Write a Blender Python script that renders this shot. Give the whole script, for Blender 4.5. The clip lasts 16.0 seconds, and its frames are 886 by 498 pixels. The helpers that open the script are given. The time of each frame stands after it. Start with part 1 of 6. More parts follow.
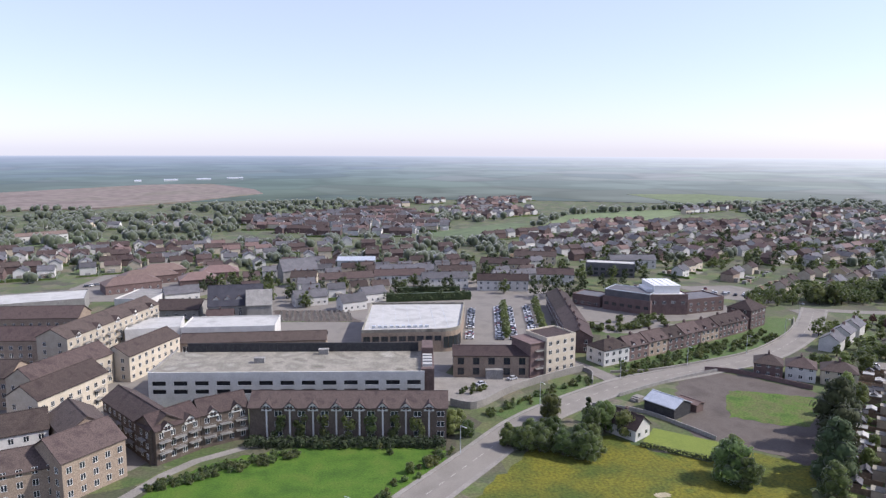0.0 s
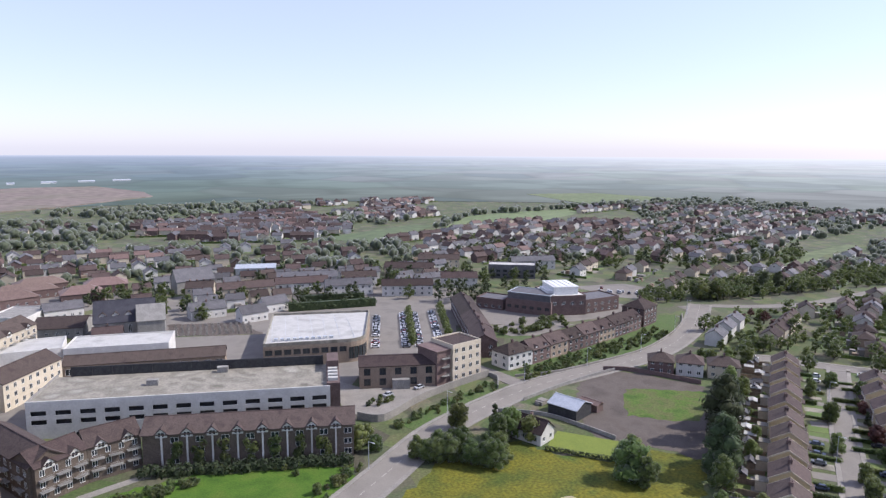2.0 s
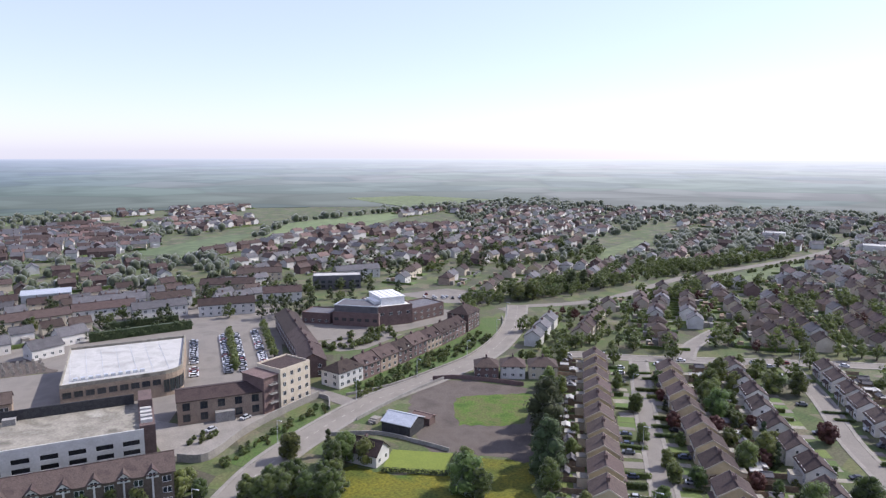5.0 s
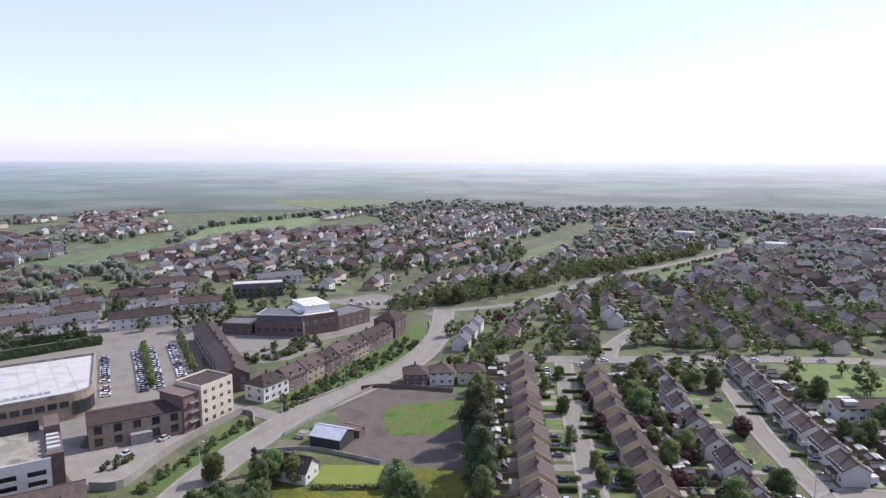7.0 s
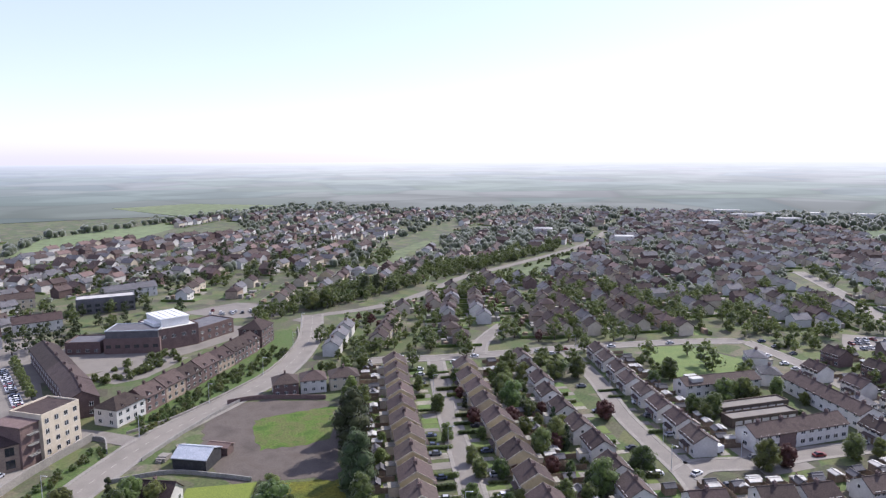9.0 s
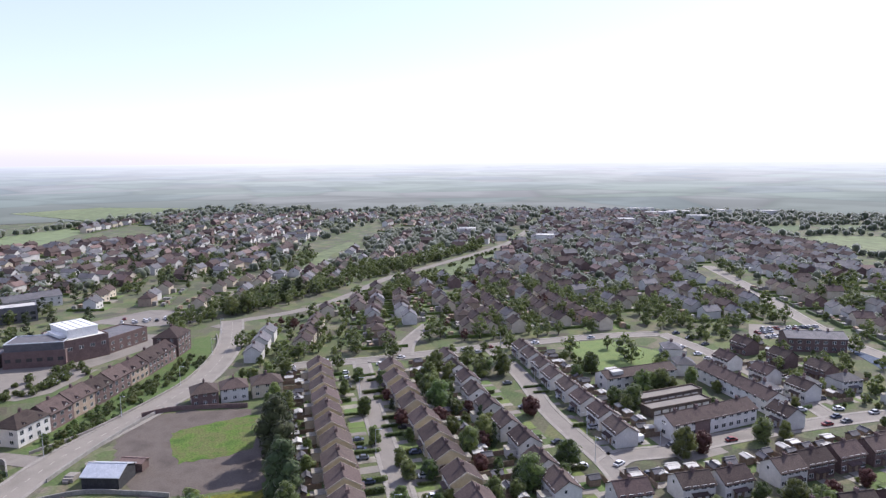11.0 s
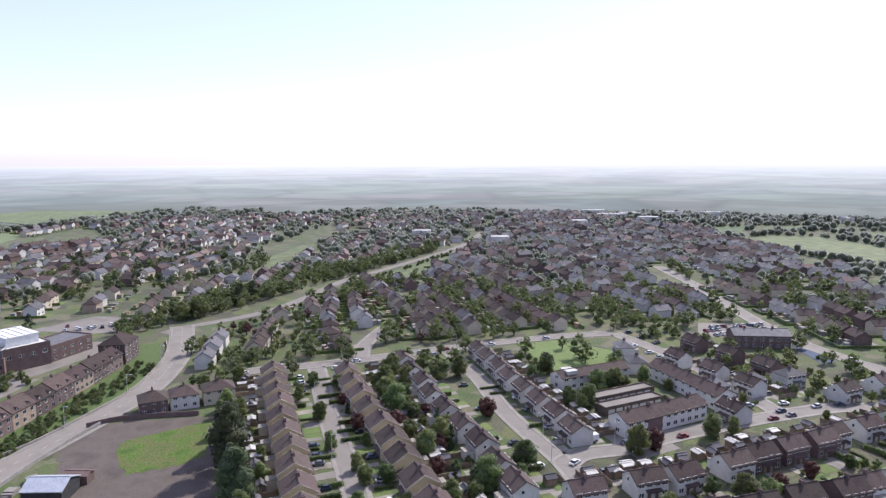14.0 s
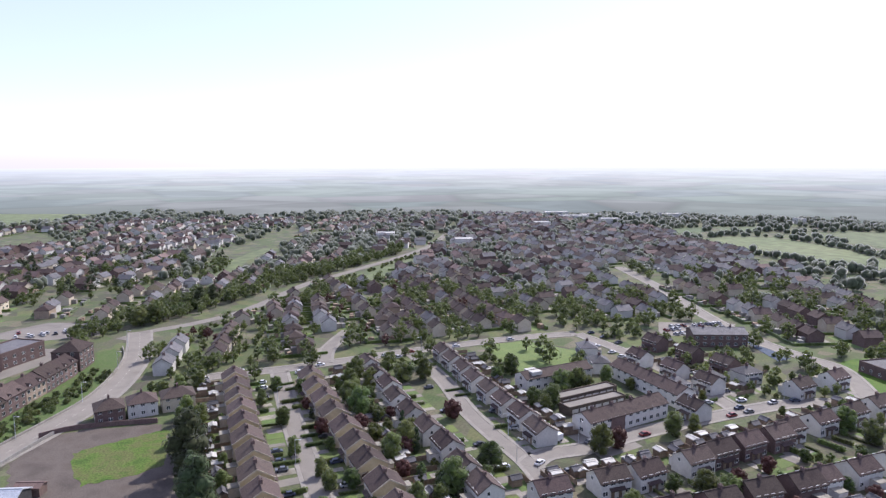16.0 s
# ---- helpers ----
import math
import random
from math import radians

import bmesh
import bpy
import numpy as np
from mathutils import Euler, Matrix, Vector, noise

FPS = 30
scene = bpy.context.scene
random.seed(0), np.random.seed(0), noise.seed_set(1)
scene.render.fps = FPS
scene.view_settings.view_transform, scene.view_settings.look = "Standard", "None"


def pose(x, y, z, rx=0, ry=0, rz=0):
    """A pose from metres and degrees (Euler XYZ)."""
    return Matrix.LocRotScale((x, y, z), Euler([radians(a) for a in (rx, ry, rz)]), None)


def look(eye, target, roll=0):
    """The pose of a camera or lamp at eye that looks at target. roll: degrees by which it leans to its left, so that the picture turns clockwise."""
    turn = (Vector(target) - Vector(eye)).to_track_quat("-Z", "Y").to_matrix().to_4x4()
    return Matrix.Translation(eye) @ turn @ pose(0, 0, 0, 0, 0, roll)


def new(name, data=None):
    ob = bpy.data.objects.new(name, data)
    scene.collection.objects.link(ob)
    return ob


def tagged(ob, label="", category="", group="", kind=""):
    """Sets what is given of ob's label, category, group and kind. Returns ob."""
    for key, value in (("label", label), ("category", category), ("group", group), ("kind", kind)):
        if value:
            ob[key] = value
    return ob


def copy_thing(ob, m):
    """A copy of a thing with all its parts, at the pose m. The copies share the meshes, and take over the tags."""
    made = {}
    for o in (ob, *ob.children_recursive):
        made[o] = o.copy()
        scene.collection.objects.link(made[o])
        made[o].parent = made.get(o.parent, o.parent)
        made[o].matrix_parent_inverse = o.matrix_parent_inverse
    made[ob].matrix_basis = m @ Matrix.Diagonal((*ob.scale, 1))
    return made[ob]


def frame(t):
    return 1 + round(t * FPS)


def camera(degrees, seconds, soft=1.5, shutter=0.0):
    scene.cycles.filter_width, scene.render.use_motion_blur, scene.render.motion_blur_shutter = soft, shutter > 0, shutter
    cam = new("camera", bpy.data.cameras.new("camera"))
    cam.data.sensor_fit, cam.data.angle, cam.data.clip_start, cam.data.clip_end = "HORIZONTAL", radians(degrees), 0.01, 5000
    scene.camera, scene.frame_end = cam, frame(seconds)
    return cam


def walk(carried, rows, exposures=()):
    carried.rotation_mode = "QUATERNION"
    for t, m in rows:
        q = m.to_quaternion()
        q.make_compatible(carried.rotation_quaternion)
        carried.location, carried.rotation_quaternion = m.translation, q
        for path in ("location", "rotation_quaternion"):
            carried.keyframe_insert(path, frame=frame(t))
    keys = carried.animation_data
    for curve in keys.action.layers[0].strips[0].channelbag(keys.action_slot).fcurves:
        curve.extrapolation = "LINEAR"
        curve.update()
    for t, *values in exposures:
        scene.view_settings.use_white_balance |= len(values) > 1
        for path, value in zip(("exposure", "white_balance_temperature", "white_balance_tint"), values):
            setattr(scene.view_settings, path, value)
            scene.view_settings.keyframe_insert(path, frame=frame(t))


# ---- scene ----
cam = camera(67.0, 16.0, soft=1.35)
PATH = [
    (0, -1.30, -8.89, 77.28, 81.60, -0.23, -13.21),
    (0.5, -1.22, -8.43, 78.27, 81.53, -0.30, -14.83),
    (1, -1.13, -8.10, 79.05, 81.52, -0.33, -16.42),
    (1.5, -1.09, -7.63, 79.84, 81.55, -0.26, -18.90),
    (2, -0.96, -6.75, 80.39, 81.56, -0.28, -21.55),
    (2.5, -0.75, -5.86, 81.11, 81.56, -0.32, -24.45),
    (3, -0.43, -5.04, 81.82, 81.56, -0.27, -27.70),
    (3.5, -0.37, -4.06, 82.42, 81.61, -0.15, -31.15),
    (4, -0.41, -3.61, 83.22, 81.66, -0.14, -33.67),
    (6.5, 0.13, -0.85, 86.79, 81.79, -0.13, -41.26),
    (7, -0.00, 0.00, 86.80, 81.84, -0.14, -43.55),
    (7.5, 0.53, 0.46, 86.68, 81.84, 0.02, -46.49),
    (8, 0.65, 1.49, 86.50, 81.86, 0.14, -50.89),
    (8.5, 0.91, 2.18, 86.36, 81.92, 0.23, -53.42),
    (9, 1.21, 2.46, 86.19, 81.97, 0.30, -55.15),
    (9.5, 1.56, 2.77, 86.14, 81.97, 0.37, -57.45),
    (12, 2.60, 3.69, 85.54, 82.05, 0.35, -63.46),
    (12.5, 2.59, 3.84, 85.62, 82.07, 0.33, -64.39),
    (13, 2.75, 3.85, 85.45, 82.13, 0.31, -64.93),
    (13.5, 3.04, 3.96, 85.54, 82.12, 0.27, -65.42),
    (14, 3.05, 3.90, 85.53, 82.19, 0.23, -65.56),
    (14.5, 3.06, 3.84, 85.47, 82.32, 0.19, -65.96),
    (15, 3.37, 4.01, 85.43, 82.33, 0.16, -66.49),
    (15.5, 3.55, 3.97, 85.35, 82.34, 0.19, -67.32),
    (16, 3.46, 4.20, 85.40, 82.37, 0.12, -68.66),
]
walk(cam, [(t, pose(*p)) for t, *p in PATH], [(0.0, 0.35, 6130, 15.0), (8.0, 0.46, 6160, 16.0), (16.0, 0.5, 6180, 16.5)])

# world and sun: clear, hazy afternoon, sun ahead and to the right of the first view
SUN_AZ, SUN_EL = 104.0, 43.0
world = bpy.data.worlds.new("world")
scene.world = world
world.use_nodes = True
wn, wl = world.node_tree.nodes, world.node_tree.links
sky = wn.new("ShaderNodeTexSky")
sky.sky_type, sky.sun_disc = "NISHITA", False
sky.sun_elevation, sky.sun_rotation = radians(SUN_EL), radians(SUN_AZ)
sky.altitude, sky.air_density, sky.dust_density, sky.ozone_density = 100, 1.0, 0.6, 2.0
veil = wn.new("ShaderNodeMix")
veil.data_type = "RGBA"
veil.inputs["Factor"].default_value = 0.45
veil.inputs["B"].default_value = (4.9, 4.9, 6.7, 1)
wl.new(sky.outputs[0], veil.inputs["A"])
wl.new(veil.outputs["Result"], wn["Background"].inputs[0])
wn["Background"].inputs[1].default_value = 0.145
sun = new("sun", bpy.data.lights.new("sun", "SUN"))
sun.data.energy, sun.data.angle, sun.data.color = 4.35, radians(0.6), (1.0, 0.94, 0.85)
sun.matrix_world = look((0, 0, 0), (-math.sin(radians(SUN_AZ)), -math.cos(radians(SUN_AZ)), -math.tan(radians(SUN_EL))))


# ---- materials
def material(name, colours, rough=0.8, scale=0.5, fine=6.0, bump=0.2, metal=0.0, vary=0.0, detail=0.35, spec=0.3, leaf=0.0, hue=0.0, haze_sheen=0.0):
    """Two-scale noise between the colours, fine grain on top, bump, and a change from object to object."""
    m = bpy.data.materials.new(name)
    m.use_nodes = True
    n, l = m.node_tree.nodes, m.node_tree.links
    b = n["Principled BSDF"]
    geo = n.new("ShaderNodeNewGeometry")
    big, small = n.new("ShaderNodeTexNoise"), n.new("ShaderNodeTexNoise")
    big.inputs["Scale"].default_value, big.inputs["Detail"].default_value = scale, 5
    small.inputs["Scale"].default_value, small.inputs["Detail"].default_value = fine, 3
    l.new(geo.outputs["Position"], big.inputs["Vector"])
    l.new(geo.outputs["Position"], small.inputs["Vector"])
    ramp = n.new("ShaderNodeValToRGB")
    els = ramp.color_ramp.elements
    k = len(colours)
    els[0].position, els[1].position = 0.3, 0.7
    for i in range(k - 2):
        els.new(0.3 + 0.4 * (i + 1) / (k - 1))
    for i, c in enumerate(colours):
        els[i].color = (*c, 1)
    l.new(big.outputs["Fac"], ramp.inputs["Fac"])
    mul = n.new("ShaderNodeMix")
    mul.data_type, mul.blend_type = "RGBA", "MULTIPLY"
    mul.inputs["Factor"].default_value = 1
    l.new(ramp.outputs["Color"], mul.inputs["A"])
    rng = n.new("ShaderNodeMapRange")
    rng.inputs["From Min"].default_value, rng.inputs["From Max"].default_value = 0.25, 0.75
    rng.inputs["To Min"].default_value, rng.inputs["To Max"].default_value = 1 - detail, 1 + detail
    l.new(small.outputs["Fac"], rng.inputs["Value"])
    l.new(rng.outputs["Result"], mul.inputs["B"])
    out = mul.outputs["Result"]
    if vary or hue:
        info, hsv, vr, hr = n.new("ShaderNodeObjectInfo"), n.new("ShaderNodeHueSaturation"), n.new("ShaderNodeMapRange"), n.new("ShaderNodeMapRange")
        vr.inputs["To Min"].default_value, vr.inputs["To Max"].default_value = 1 - vary, 1 + vary
        hr.inputs["To Min"].default_value, hr.inputs["To Max"].default_value = 0.5 - hue, 0.5 + hue
        wn2 = n.new("ShaderNodeTexWhiteNoise")
        wn2.noise_dimensions = "1D"
        l.new(info.outputs["Random"], wn2.inputs["W"])
        l.new(info.outputs["Random"], vr.inputs["Value"])
        l.new(wn2.outputs["Value"], hr.inputs["Value"])
        l.new(vr.outputs["Result"], hsv.inputs["Value"])
        l.new(hr.outputs["Result"], hsv.inputs["Hue"])
        l.new(out, hsv.inputs["Color"])
        out = hsv.outputs["Color"]
    l.new(out, b.inputs["Base Color"])
    b.inputs["Roughness"].default_value, b.inputs["Metallic"].default_value = rough, metal
    b.inputs["Specular IOR Level"].default_value = spec
    # sheen added to pale surfaces seen at grazing angles, imitating aerial haze
    b.inputs["Sheen Weight"].default_value, b.inputs["Sheen Roughness"].default_value = haze_sheen, 0.45
    if bump:
        bp = n.new("ShaderNodeBump")
        bp.inputs["Strength"].default_value, bp.inputs["Distance"].default_value = bump, 0.1
        l.new(small.outputs["Fac"], bp.inputs["Height"])
        l.new(bp.outputs["Normal"], b.inputs["Normal"])
    if leaf:
        tr, mix = n.new("ShaderNodeBsdfTranslucent"), n.new("ShaderNodeMixShader")
        l.new(out, tr.inputs["Color"])
        mix.inputs["Fac"].default_value = leaf
        l.new(b.outputs[0], mix.inputs[1])
        l.new(tr.outputs[0], mix.inputs[2])
        l.new(mix.outputs[0], n["Material Output"].inputs["Surface"])
    return m


GROUND = material("garden_ground", [(0.061, 0.075, 0.032), (0.089, 0.084, 0.050), (0.069, 0.086, 0.036), (0.116, 0.096, 0.079)], 0.95, 0.07, 1.2, 0.4, haze_sheen=0.06)
gn, gl = GROUND.node_tree.nodes, GROUND.node_tree.links
gvor, gramp, gmix, ggeo = gn.new("ShaderNodeTexVoronoi"), gn.new("ShaderNodeValToRGB"), gn.new("ShaderNodeMix"), gn.new("ShaderNodeNewGeometry")
gvor.inputs["Scale"].default_value = 0.12
gl.new(ggeo.outputs["Position"], gvor.inputs["Vector"])
gsep = gn.new("ShaderNodeSeparateColor")
gl.new(gvor.outputs["Color"], gsep.inputs["Color"])
gl.new(gsep.outputs["Red"], gramp.inputs["Fac"])
gramp.color_ramp.interpolation = "CONSTANT"
ge = gramp.color_ramp.elements
ge[0].position, ge[0].color = 0.0, (0.8, 1.05, 0.6, 1)
ge[1].position, ge[1].color = 0.85, (1.5, 1.35, 1.5, 1)
for gp, gc in ((0.25, (1.0, 1.0, 1.0, 1)), (0.45, (1.2, 1.3, 0.85, 1)), (0.62, (0.75, 0.7, 0.8, 1)), (0.75, (1.0, 1.15, 0.8, 1))):
    ge.new(gp).color = gc
gmix.data_type, gmix.blend_type = "RGBA", "MULTIPLY"
gmix.inputs["Factor"].default_value = 0.85
gb0 = gn["Principled BSDF"].inputs["Base Color"]
gl.new(gb0.links[0].from_socket, gmix.inputs["A"])
gl.new(gramp.outputs["Color"], gmix.inputs["B"])
gl.new(gmix.outputs["Result"], gb0)
GRASS = material("grass", [(0.037, 0.084, 0.008), (0.060, 0.120, 0.011), (0.080, 0.124, 0.016)], 0.9, 0.17, 2.5, 0.5, detail=0.4)
ROUGH = material("rough_grass", [(0.045, 0.080, 0.017), (0.075, 0.105, 0.030), (0.056, 0.101, 0.019), (0.101, 0.109, 0.045)], 0.95, 0.22, 2.0, 0.5, detail=0.5, haze_sheen=0.05)
LAWN = material("mown_lawn", [(0.075, 0.115, 0.028), (0.100, 0.132, 0.036)], 0.9, 0.2, 3.0, 0.3, vary=0.25, hue=0.02, haze_sheen=0.05)
YARDGRASS = material("weedy_grass", [(0.045, 0.088, 0.014), (0.072, 0.117, 0.020), (0.095, 0.104, 0.036), (0.059, 0.106, 0.016)], 0.95, 0.16, 2.0, 0.5, detail=0.5)
BRIGHTLAWN = material("fresh_lawn", [(0.13, 0.165, 0.03), (0.155, 0.19, 0.035)], 0.9, 0.3, 3.0, 0.3)
MEADOW = material("flowering_meadow", [(0.045, 0.074, 0.011), (0.070, 0.084, 0.011), (0.127, 0.118, 0.011), (0.057, 0.088, 0.013)], 0.9, 0.07, 1.3, 0.5, detail=0.5)
DIRT = material("bare_gravel", [(0.073, 0.060, 0.052), (0.107, 0.090, 0.077), (0.082, 0.066, 0.055)], 0.95, 0.1, 3.0, 0.4)
PLOUGH = material("ploughed_soil", [(0.15, 0.118, 0.105), (0.19, 0.155, 0.135), (0.155, 0.14, 0.105)], 0.95, 0.008, 0.06, 0.2)
CROP = material("crop_field", [(0.095, 0.13, 0.052), (0.125, 0.152, 0.068)], 0.95, 0.012, 0.1, 0.2, vary=0.2, hue=0.02, haze_sheen=0.06)
ASPHALT = material("worn_asphalt", [(0.145, 0.132, 0.116), (0.195, 0.178, 0.155), (0.168, 0.152, 0.133)], 0.85, 0.1, 3.0, 0.2, detail=0.15)
OLDROAD = material("sunbleached_road", [(0.168, 0.151, 0.129), (0.211, 0.192, 0.164), (0.188, 0.168, 0.144)], 0.85, 0.1, 3.0, 0.2, detail=0.12)
PAVE = material("concrete_paving", [(0.191, 0.177, 0.155), (0.255, 0.236, 0.209)], 0.85, 0.2, 2.0, 0.2, detail=0.2)
LINE = material("road_paint", [(0.31, 0.29, 0.26), (0.37, 0.35, 0.31)], 0.7, 1.0, 5.0, 0.1)
TILE = material("brown_roof_tiles", [(0.050, 0.037, 0.035), (0.075, 0.056, 0.050), (0.062, 0.047, 0.043)], 0.85, 0.35, 3.5, 0.6, vary=0.32, hue=0.015, spec=0.12, haze_sheen=0.03)
SLATE = material("grey_roof_slates", [(0.078, 0.076, 0.082), (0.115, 0.111, 0.116)], 0.75, 0.4, 3.5, 0.4, vary=0.3, hue=0.02, spec=0.2, haze_sheen=0.08)
REDTILE = material("red_roof_tiles", [(0.124, 0.083, 0.072), (0.152, 0.105, 0.090)], 0.8, 0.4, 3.5, 0.5, vary=0.25, hue=0.02, haze_sheen=0.05)
CREAM = material("cream_render", [(0.408, 0.354, 0.270), (0.484, 0.427, 0.335)], 0.85, 0.4, 2.0, 0.1, detail=0.1, vary=0.15)
YELLOW = material("yellow_ochre_render", [(0.44, 0.36, 0.22), (0.52, 0.43, 0.28)], 0.85, 0.4, 2.0, 0.1, detail=0.1, vary=0.15)
WHITE = material("white_render", [(0.46, 0.445, 0.415), (0.56, 0.545, 0.51)], 0.8, 0.3, 2.0, 0.1, detail=0.1, vary=0.15)
BRICK = material("red_brick", [(0.105, 0.072, 0.066), (0.145, 0.10, 0.09)], 0.9, 0.5, 4.0, 0.3, vary=0.2, haze_sheen=0.05)
BUFF = material("buff_brick", [(0.243, 0.186, 0.140), (0.297, 0.237, 0.180)], 0.9, 0.5, 4.0, 0.3, vary=0.12)
STONE = material("grey_stone", [(0.20, 0.19, 0.175), (0.27, 0.26, 0.24)], 0.9, 0.4, 3.0, 0.4)
CONCRETE = material("weathered_concrete", [(0.13, 0.12, 0.095), (0.27, 0.25, 0.205), (0.18, 0.166, 0.134), (0.31, 0.295, 0.25)], 0.85, 0.11, 1.5, 0.2, detail=0.25)
WHITEROOF = material("white_roof_membrane", [(0.30, 0.29, 0.265), (0.44, 0.43, 0.40), (0.36, 0.35, 0.32)], 0.6, 0.12, 2.0, 0.1, detail=0.16)
# brown brick; on terrace and apartment wings the facade shade is in its colour
DARKSHADEBRICK = material("dark_shaded_brown_brick", [(0.085, 0.066, 0.052), (0.12, 0.095, 0.075)], 0.9, 0.5, 4.0, 0.3)
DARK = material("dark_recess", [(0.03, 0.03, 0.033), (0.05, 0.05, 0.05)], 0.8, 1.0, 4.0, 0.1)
METAL = material("galvanised_sheet", [(0.42, 0.45, 0.48), (0.52, 0.54, 0.56)], 0.45, 0.8, 5.0, 0.2, metal=0.4)
WOOD = material("weathered_timber", [(0.16, 0.12, 0.085), (0.24, 0.18, 0.13)], 0.9, 1.0, 6.0, 0.3, vary=0.3)
GLASS = material("window_glass", [(0.02, 0.024, 0.03), (0.035, 0.04, 0.045)], 0.08, 0.5, 2.0, 0.0, spec=0.6)
FRAME = material("painted_frame", [(0.6, 0.6, 0.58), (0.68, 0.68, 0.66)], 0.5, 1.0, 4.0, 0.0)
LEAF = material("broad_leaves", [(0.092, 0.124, 0.037), (0.130, 0.165, 0.051), (0.168, 0.208, 0.067)], 0.75, 0.35, 1.4, 0.0, vary=0.3, hue=0.03, leaf=0.6, spec=0.15, detail=0.45, haze_sheen=0.7)
LEAFDARK = material("dark_needles", [(0.045, 0.062, 0.028), (0.075, 0.092, 0.04)], 0.75, 0.3, 1.6, 0.0, vary=0.3, hue=0.03, leaf=0.3, spec=0.15, detail=0.4, haze_sheen=0.2)
LEAFRED = material("copper_leaves", [(0.08, 0.035, 0.03), (0.11, 0.05, 0.04)], 0.6, 0.3, 1.6, 0.0, vary=0.25, leaf=0.2)
LEAFPALE = material("spring_leaves", [(0.14, 0.185, 0.045), (0.19, 0.225, 0.07)], 0.6, 0.3, 1.6, 0.0, vary=0.25, hue=0.02, leaf=0.5, haze_sheen=0.6)
BARK = material("bark", [(0.07, 0.055, 0.04), (0.11, 0.09, 0.065)], 0.95, 2.0, 8.0, 0.4)
# far foliage: haze is put into the base colour, paler and greyer than near leaves
WOODS = material("haze_paled_foliage", [(0.105, 0.13, 0.08), (0.135, 0.16, 0.10), (0.165, 0.185, 0.12)], 0.8, 0.05, 0.5, 0.0, detail=0.45, leaf=0.5, spec=0.15, haze_sheen=1.0)
TYRE = material("tyre_rubber", [(0.02, 0.02, 0.02), (0.03, 0.03, 0.03)], 0.8, 3, 9, 0.0)


def paint(name, colour):
    m = material(name, [colour, tuple(c * 0.9 for c in colour)], 0.3, 1.0, 4.0, 0.0, detail=0.05, spec=0.5)
    return m


PAINTS = [paint("car_paint_" + n, c) for n, c in (("silver", (0.42, 0.43, 0.45)), ("white", (0.7, 0.7, 0.7)), ("black", (0.02, 0.02, 0.025)),
          ("grey", (0.12, 0.125, 0.14)), ("blue", (0.05, 0.065, 0.11)), ("red", (0.20, 0.03, 0.03)))]

# far land beyond the fields: hazy backdrop, its haze painted into glowing colour by distance
HAZE = bpy.data.materials.new("hazy_distance")
HAZE.use_nodes = True
hn, hl = HAZE.node_tree.nodes, HAZE.node_tree.links
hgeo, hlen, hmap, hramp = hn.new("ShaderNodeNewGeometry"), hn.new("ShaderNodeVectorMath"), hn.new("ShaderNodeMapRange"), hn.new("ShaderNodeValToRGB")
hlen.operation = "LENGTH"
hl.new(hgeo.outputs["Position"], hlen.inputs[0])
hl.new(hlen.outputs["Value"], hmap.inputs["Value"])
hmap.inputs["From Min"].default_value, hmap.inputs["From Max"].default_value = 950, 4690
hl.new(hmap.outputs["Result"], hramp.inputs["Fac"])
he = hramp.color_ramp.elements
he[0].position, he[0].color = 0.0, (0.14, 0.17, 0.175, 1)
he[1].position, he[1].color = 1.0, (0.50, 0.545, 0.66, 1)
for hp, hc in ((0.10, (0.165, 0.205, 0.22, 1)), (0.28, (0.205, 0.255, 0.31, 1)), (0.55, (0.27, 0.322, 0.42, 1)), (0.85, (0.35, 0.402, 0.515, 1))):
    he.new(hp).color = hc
hmul = hn.new("ShaderNodeMix")
hmul.data_type, hmul.blend_type = "RGBA", "MULTIPLY"
hmul.inputs["Factor"].default_value = 1
# the painted haze is paler towards the sun
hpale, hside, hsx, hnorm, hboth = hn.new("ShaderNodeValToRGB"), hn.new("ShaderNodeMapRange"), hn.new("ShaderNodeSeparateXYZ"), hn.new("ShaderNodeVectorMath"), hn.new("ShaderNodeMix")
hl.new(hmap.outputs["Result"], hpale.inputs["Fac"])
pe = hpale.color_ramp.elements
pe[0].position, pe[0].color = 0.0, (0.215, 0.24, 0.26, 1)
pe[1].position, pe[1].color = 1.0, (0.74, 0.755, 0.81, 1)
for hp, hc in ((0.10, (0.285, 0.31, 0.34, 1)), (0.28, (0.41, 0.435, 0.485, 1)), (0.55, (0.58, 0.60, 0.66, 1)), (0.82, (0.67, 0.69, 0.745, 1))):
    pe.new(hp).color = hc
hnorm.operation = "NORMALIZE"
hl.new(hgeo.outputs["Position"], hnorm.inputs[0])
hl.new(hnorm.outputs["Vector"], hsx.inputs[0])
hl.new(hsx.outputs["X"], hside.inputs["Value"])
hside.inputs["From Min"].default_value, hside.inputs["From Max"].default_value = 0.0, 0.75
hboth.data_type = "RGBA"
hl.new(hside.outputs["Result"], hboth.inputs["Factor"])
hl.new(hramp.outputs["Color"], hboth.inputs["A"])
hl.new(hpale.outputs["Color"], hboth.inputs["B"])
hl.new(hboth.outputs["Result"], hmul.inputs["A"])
hcell, hedge_n, hwood = hn.new("ShaderNodeTexVoronoi"), hn.new("ShaderNodeTexVoronoi"), hn.new("ShaderNodeTexNoise")
for node, scale in ((hcell, 0.0045), (hedge_n, 0.0045), (hwood, 0.0042)):
    node.inputs["Scale"].default_value = scale
    hl.new(hgeo.outputs["Position"], node.inputs["Vector"])
hedge_n.feature = "DISTANCE_TO_EDGE"
hwood.inputs["Detail"].default_value = 8
hfield = hn.new("ShaderNodeValToRGB")
fe = hfield.color_ramp.elements
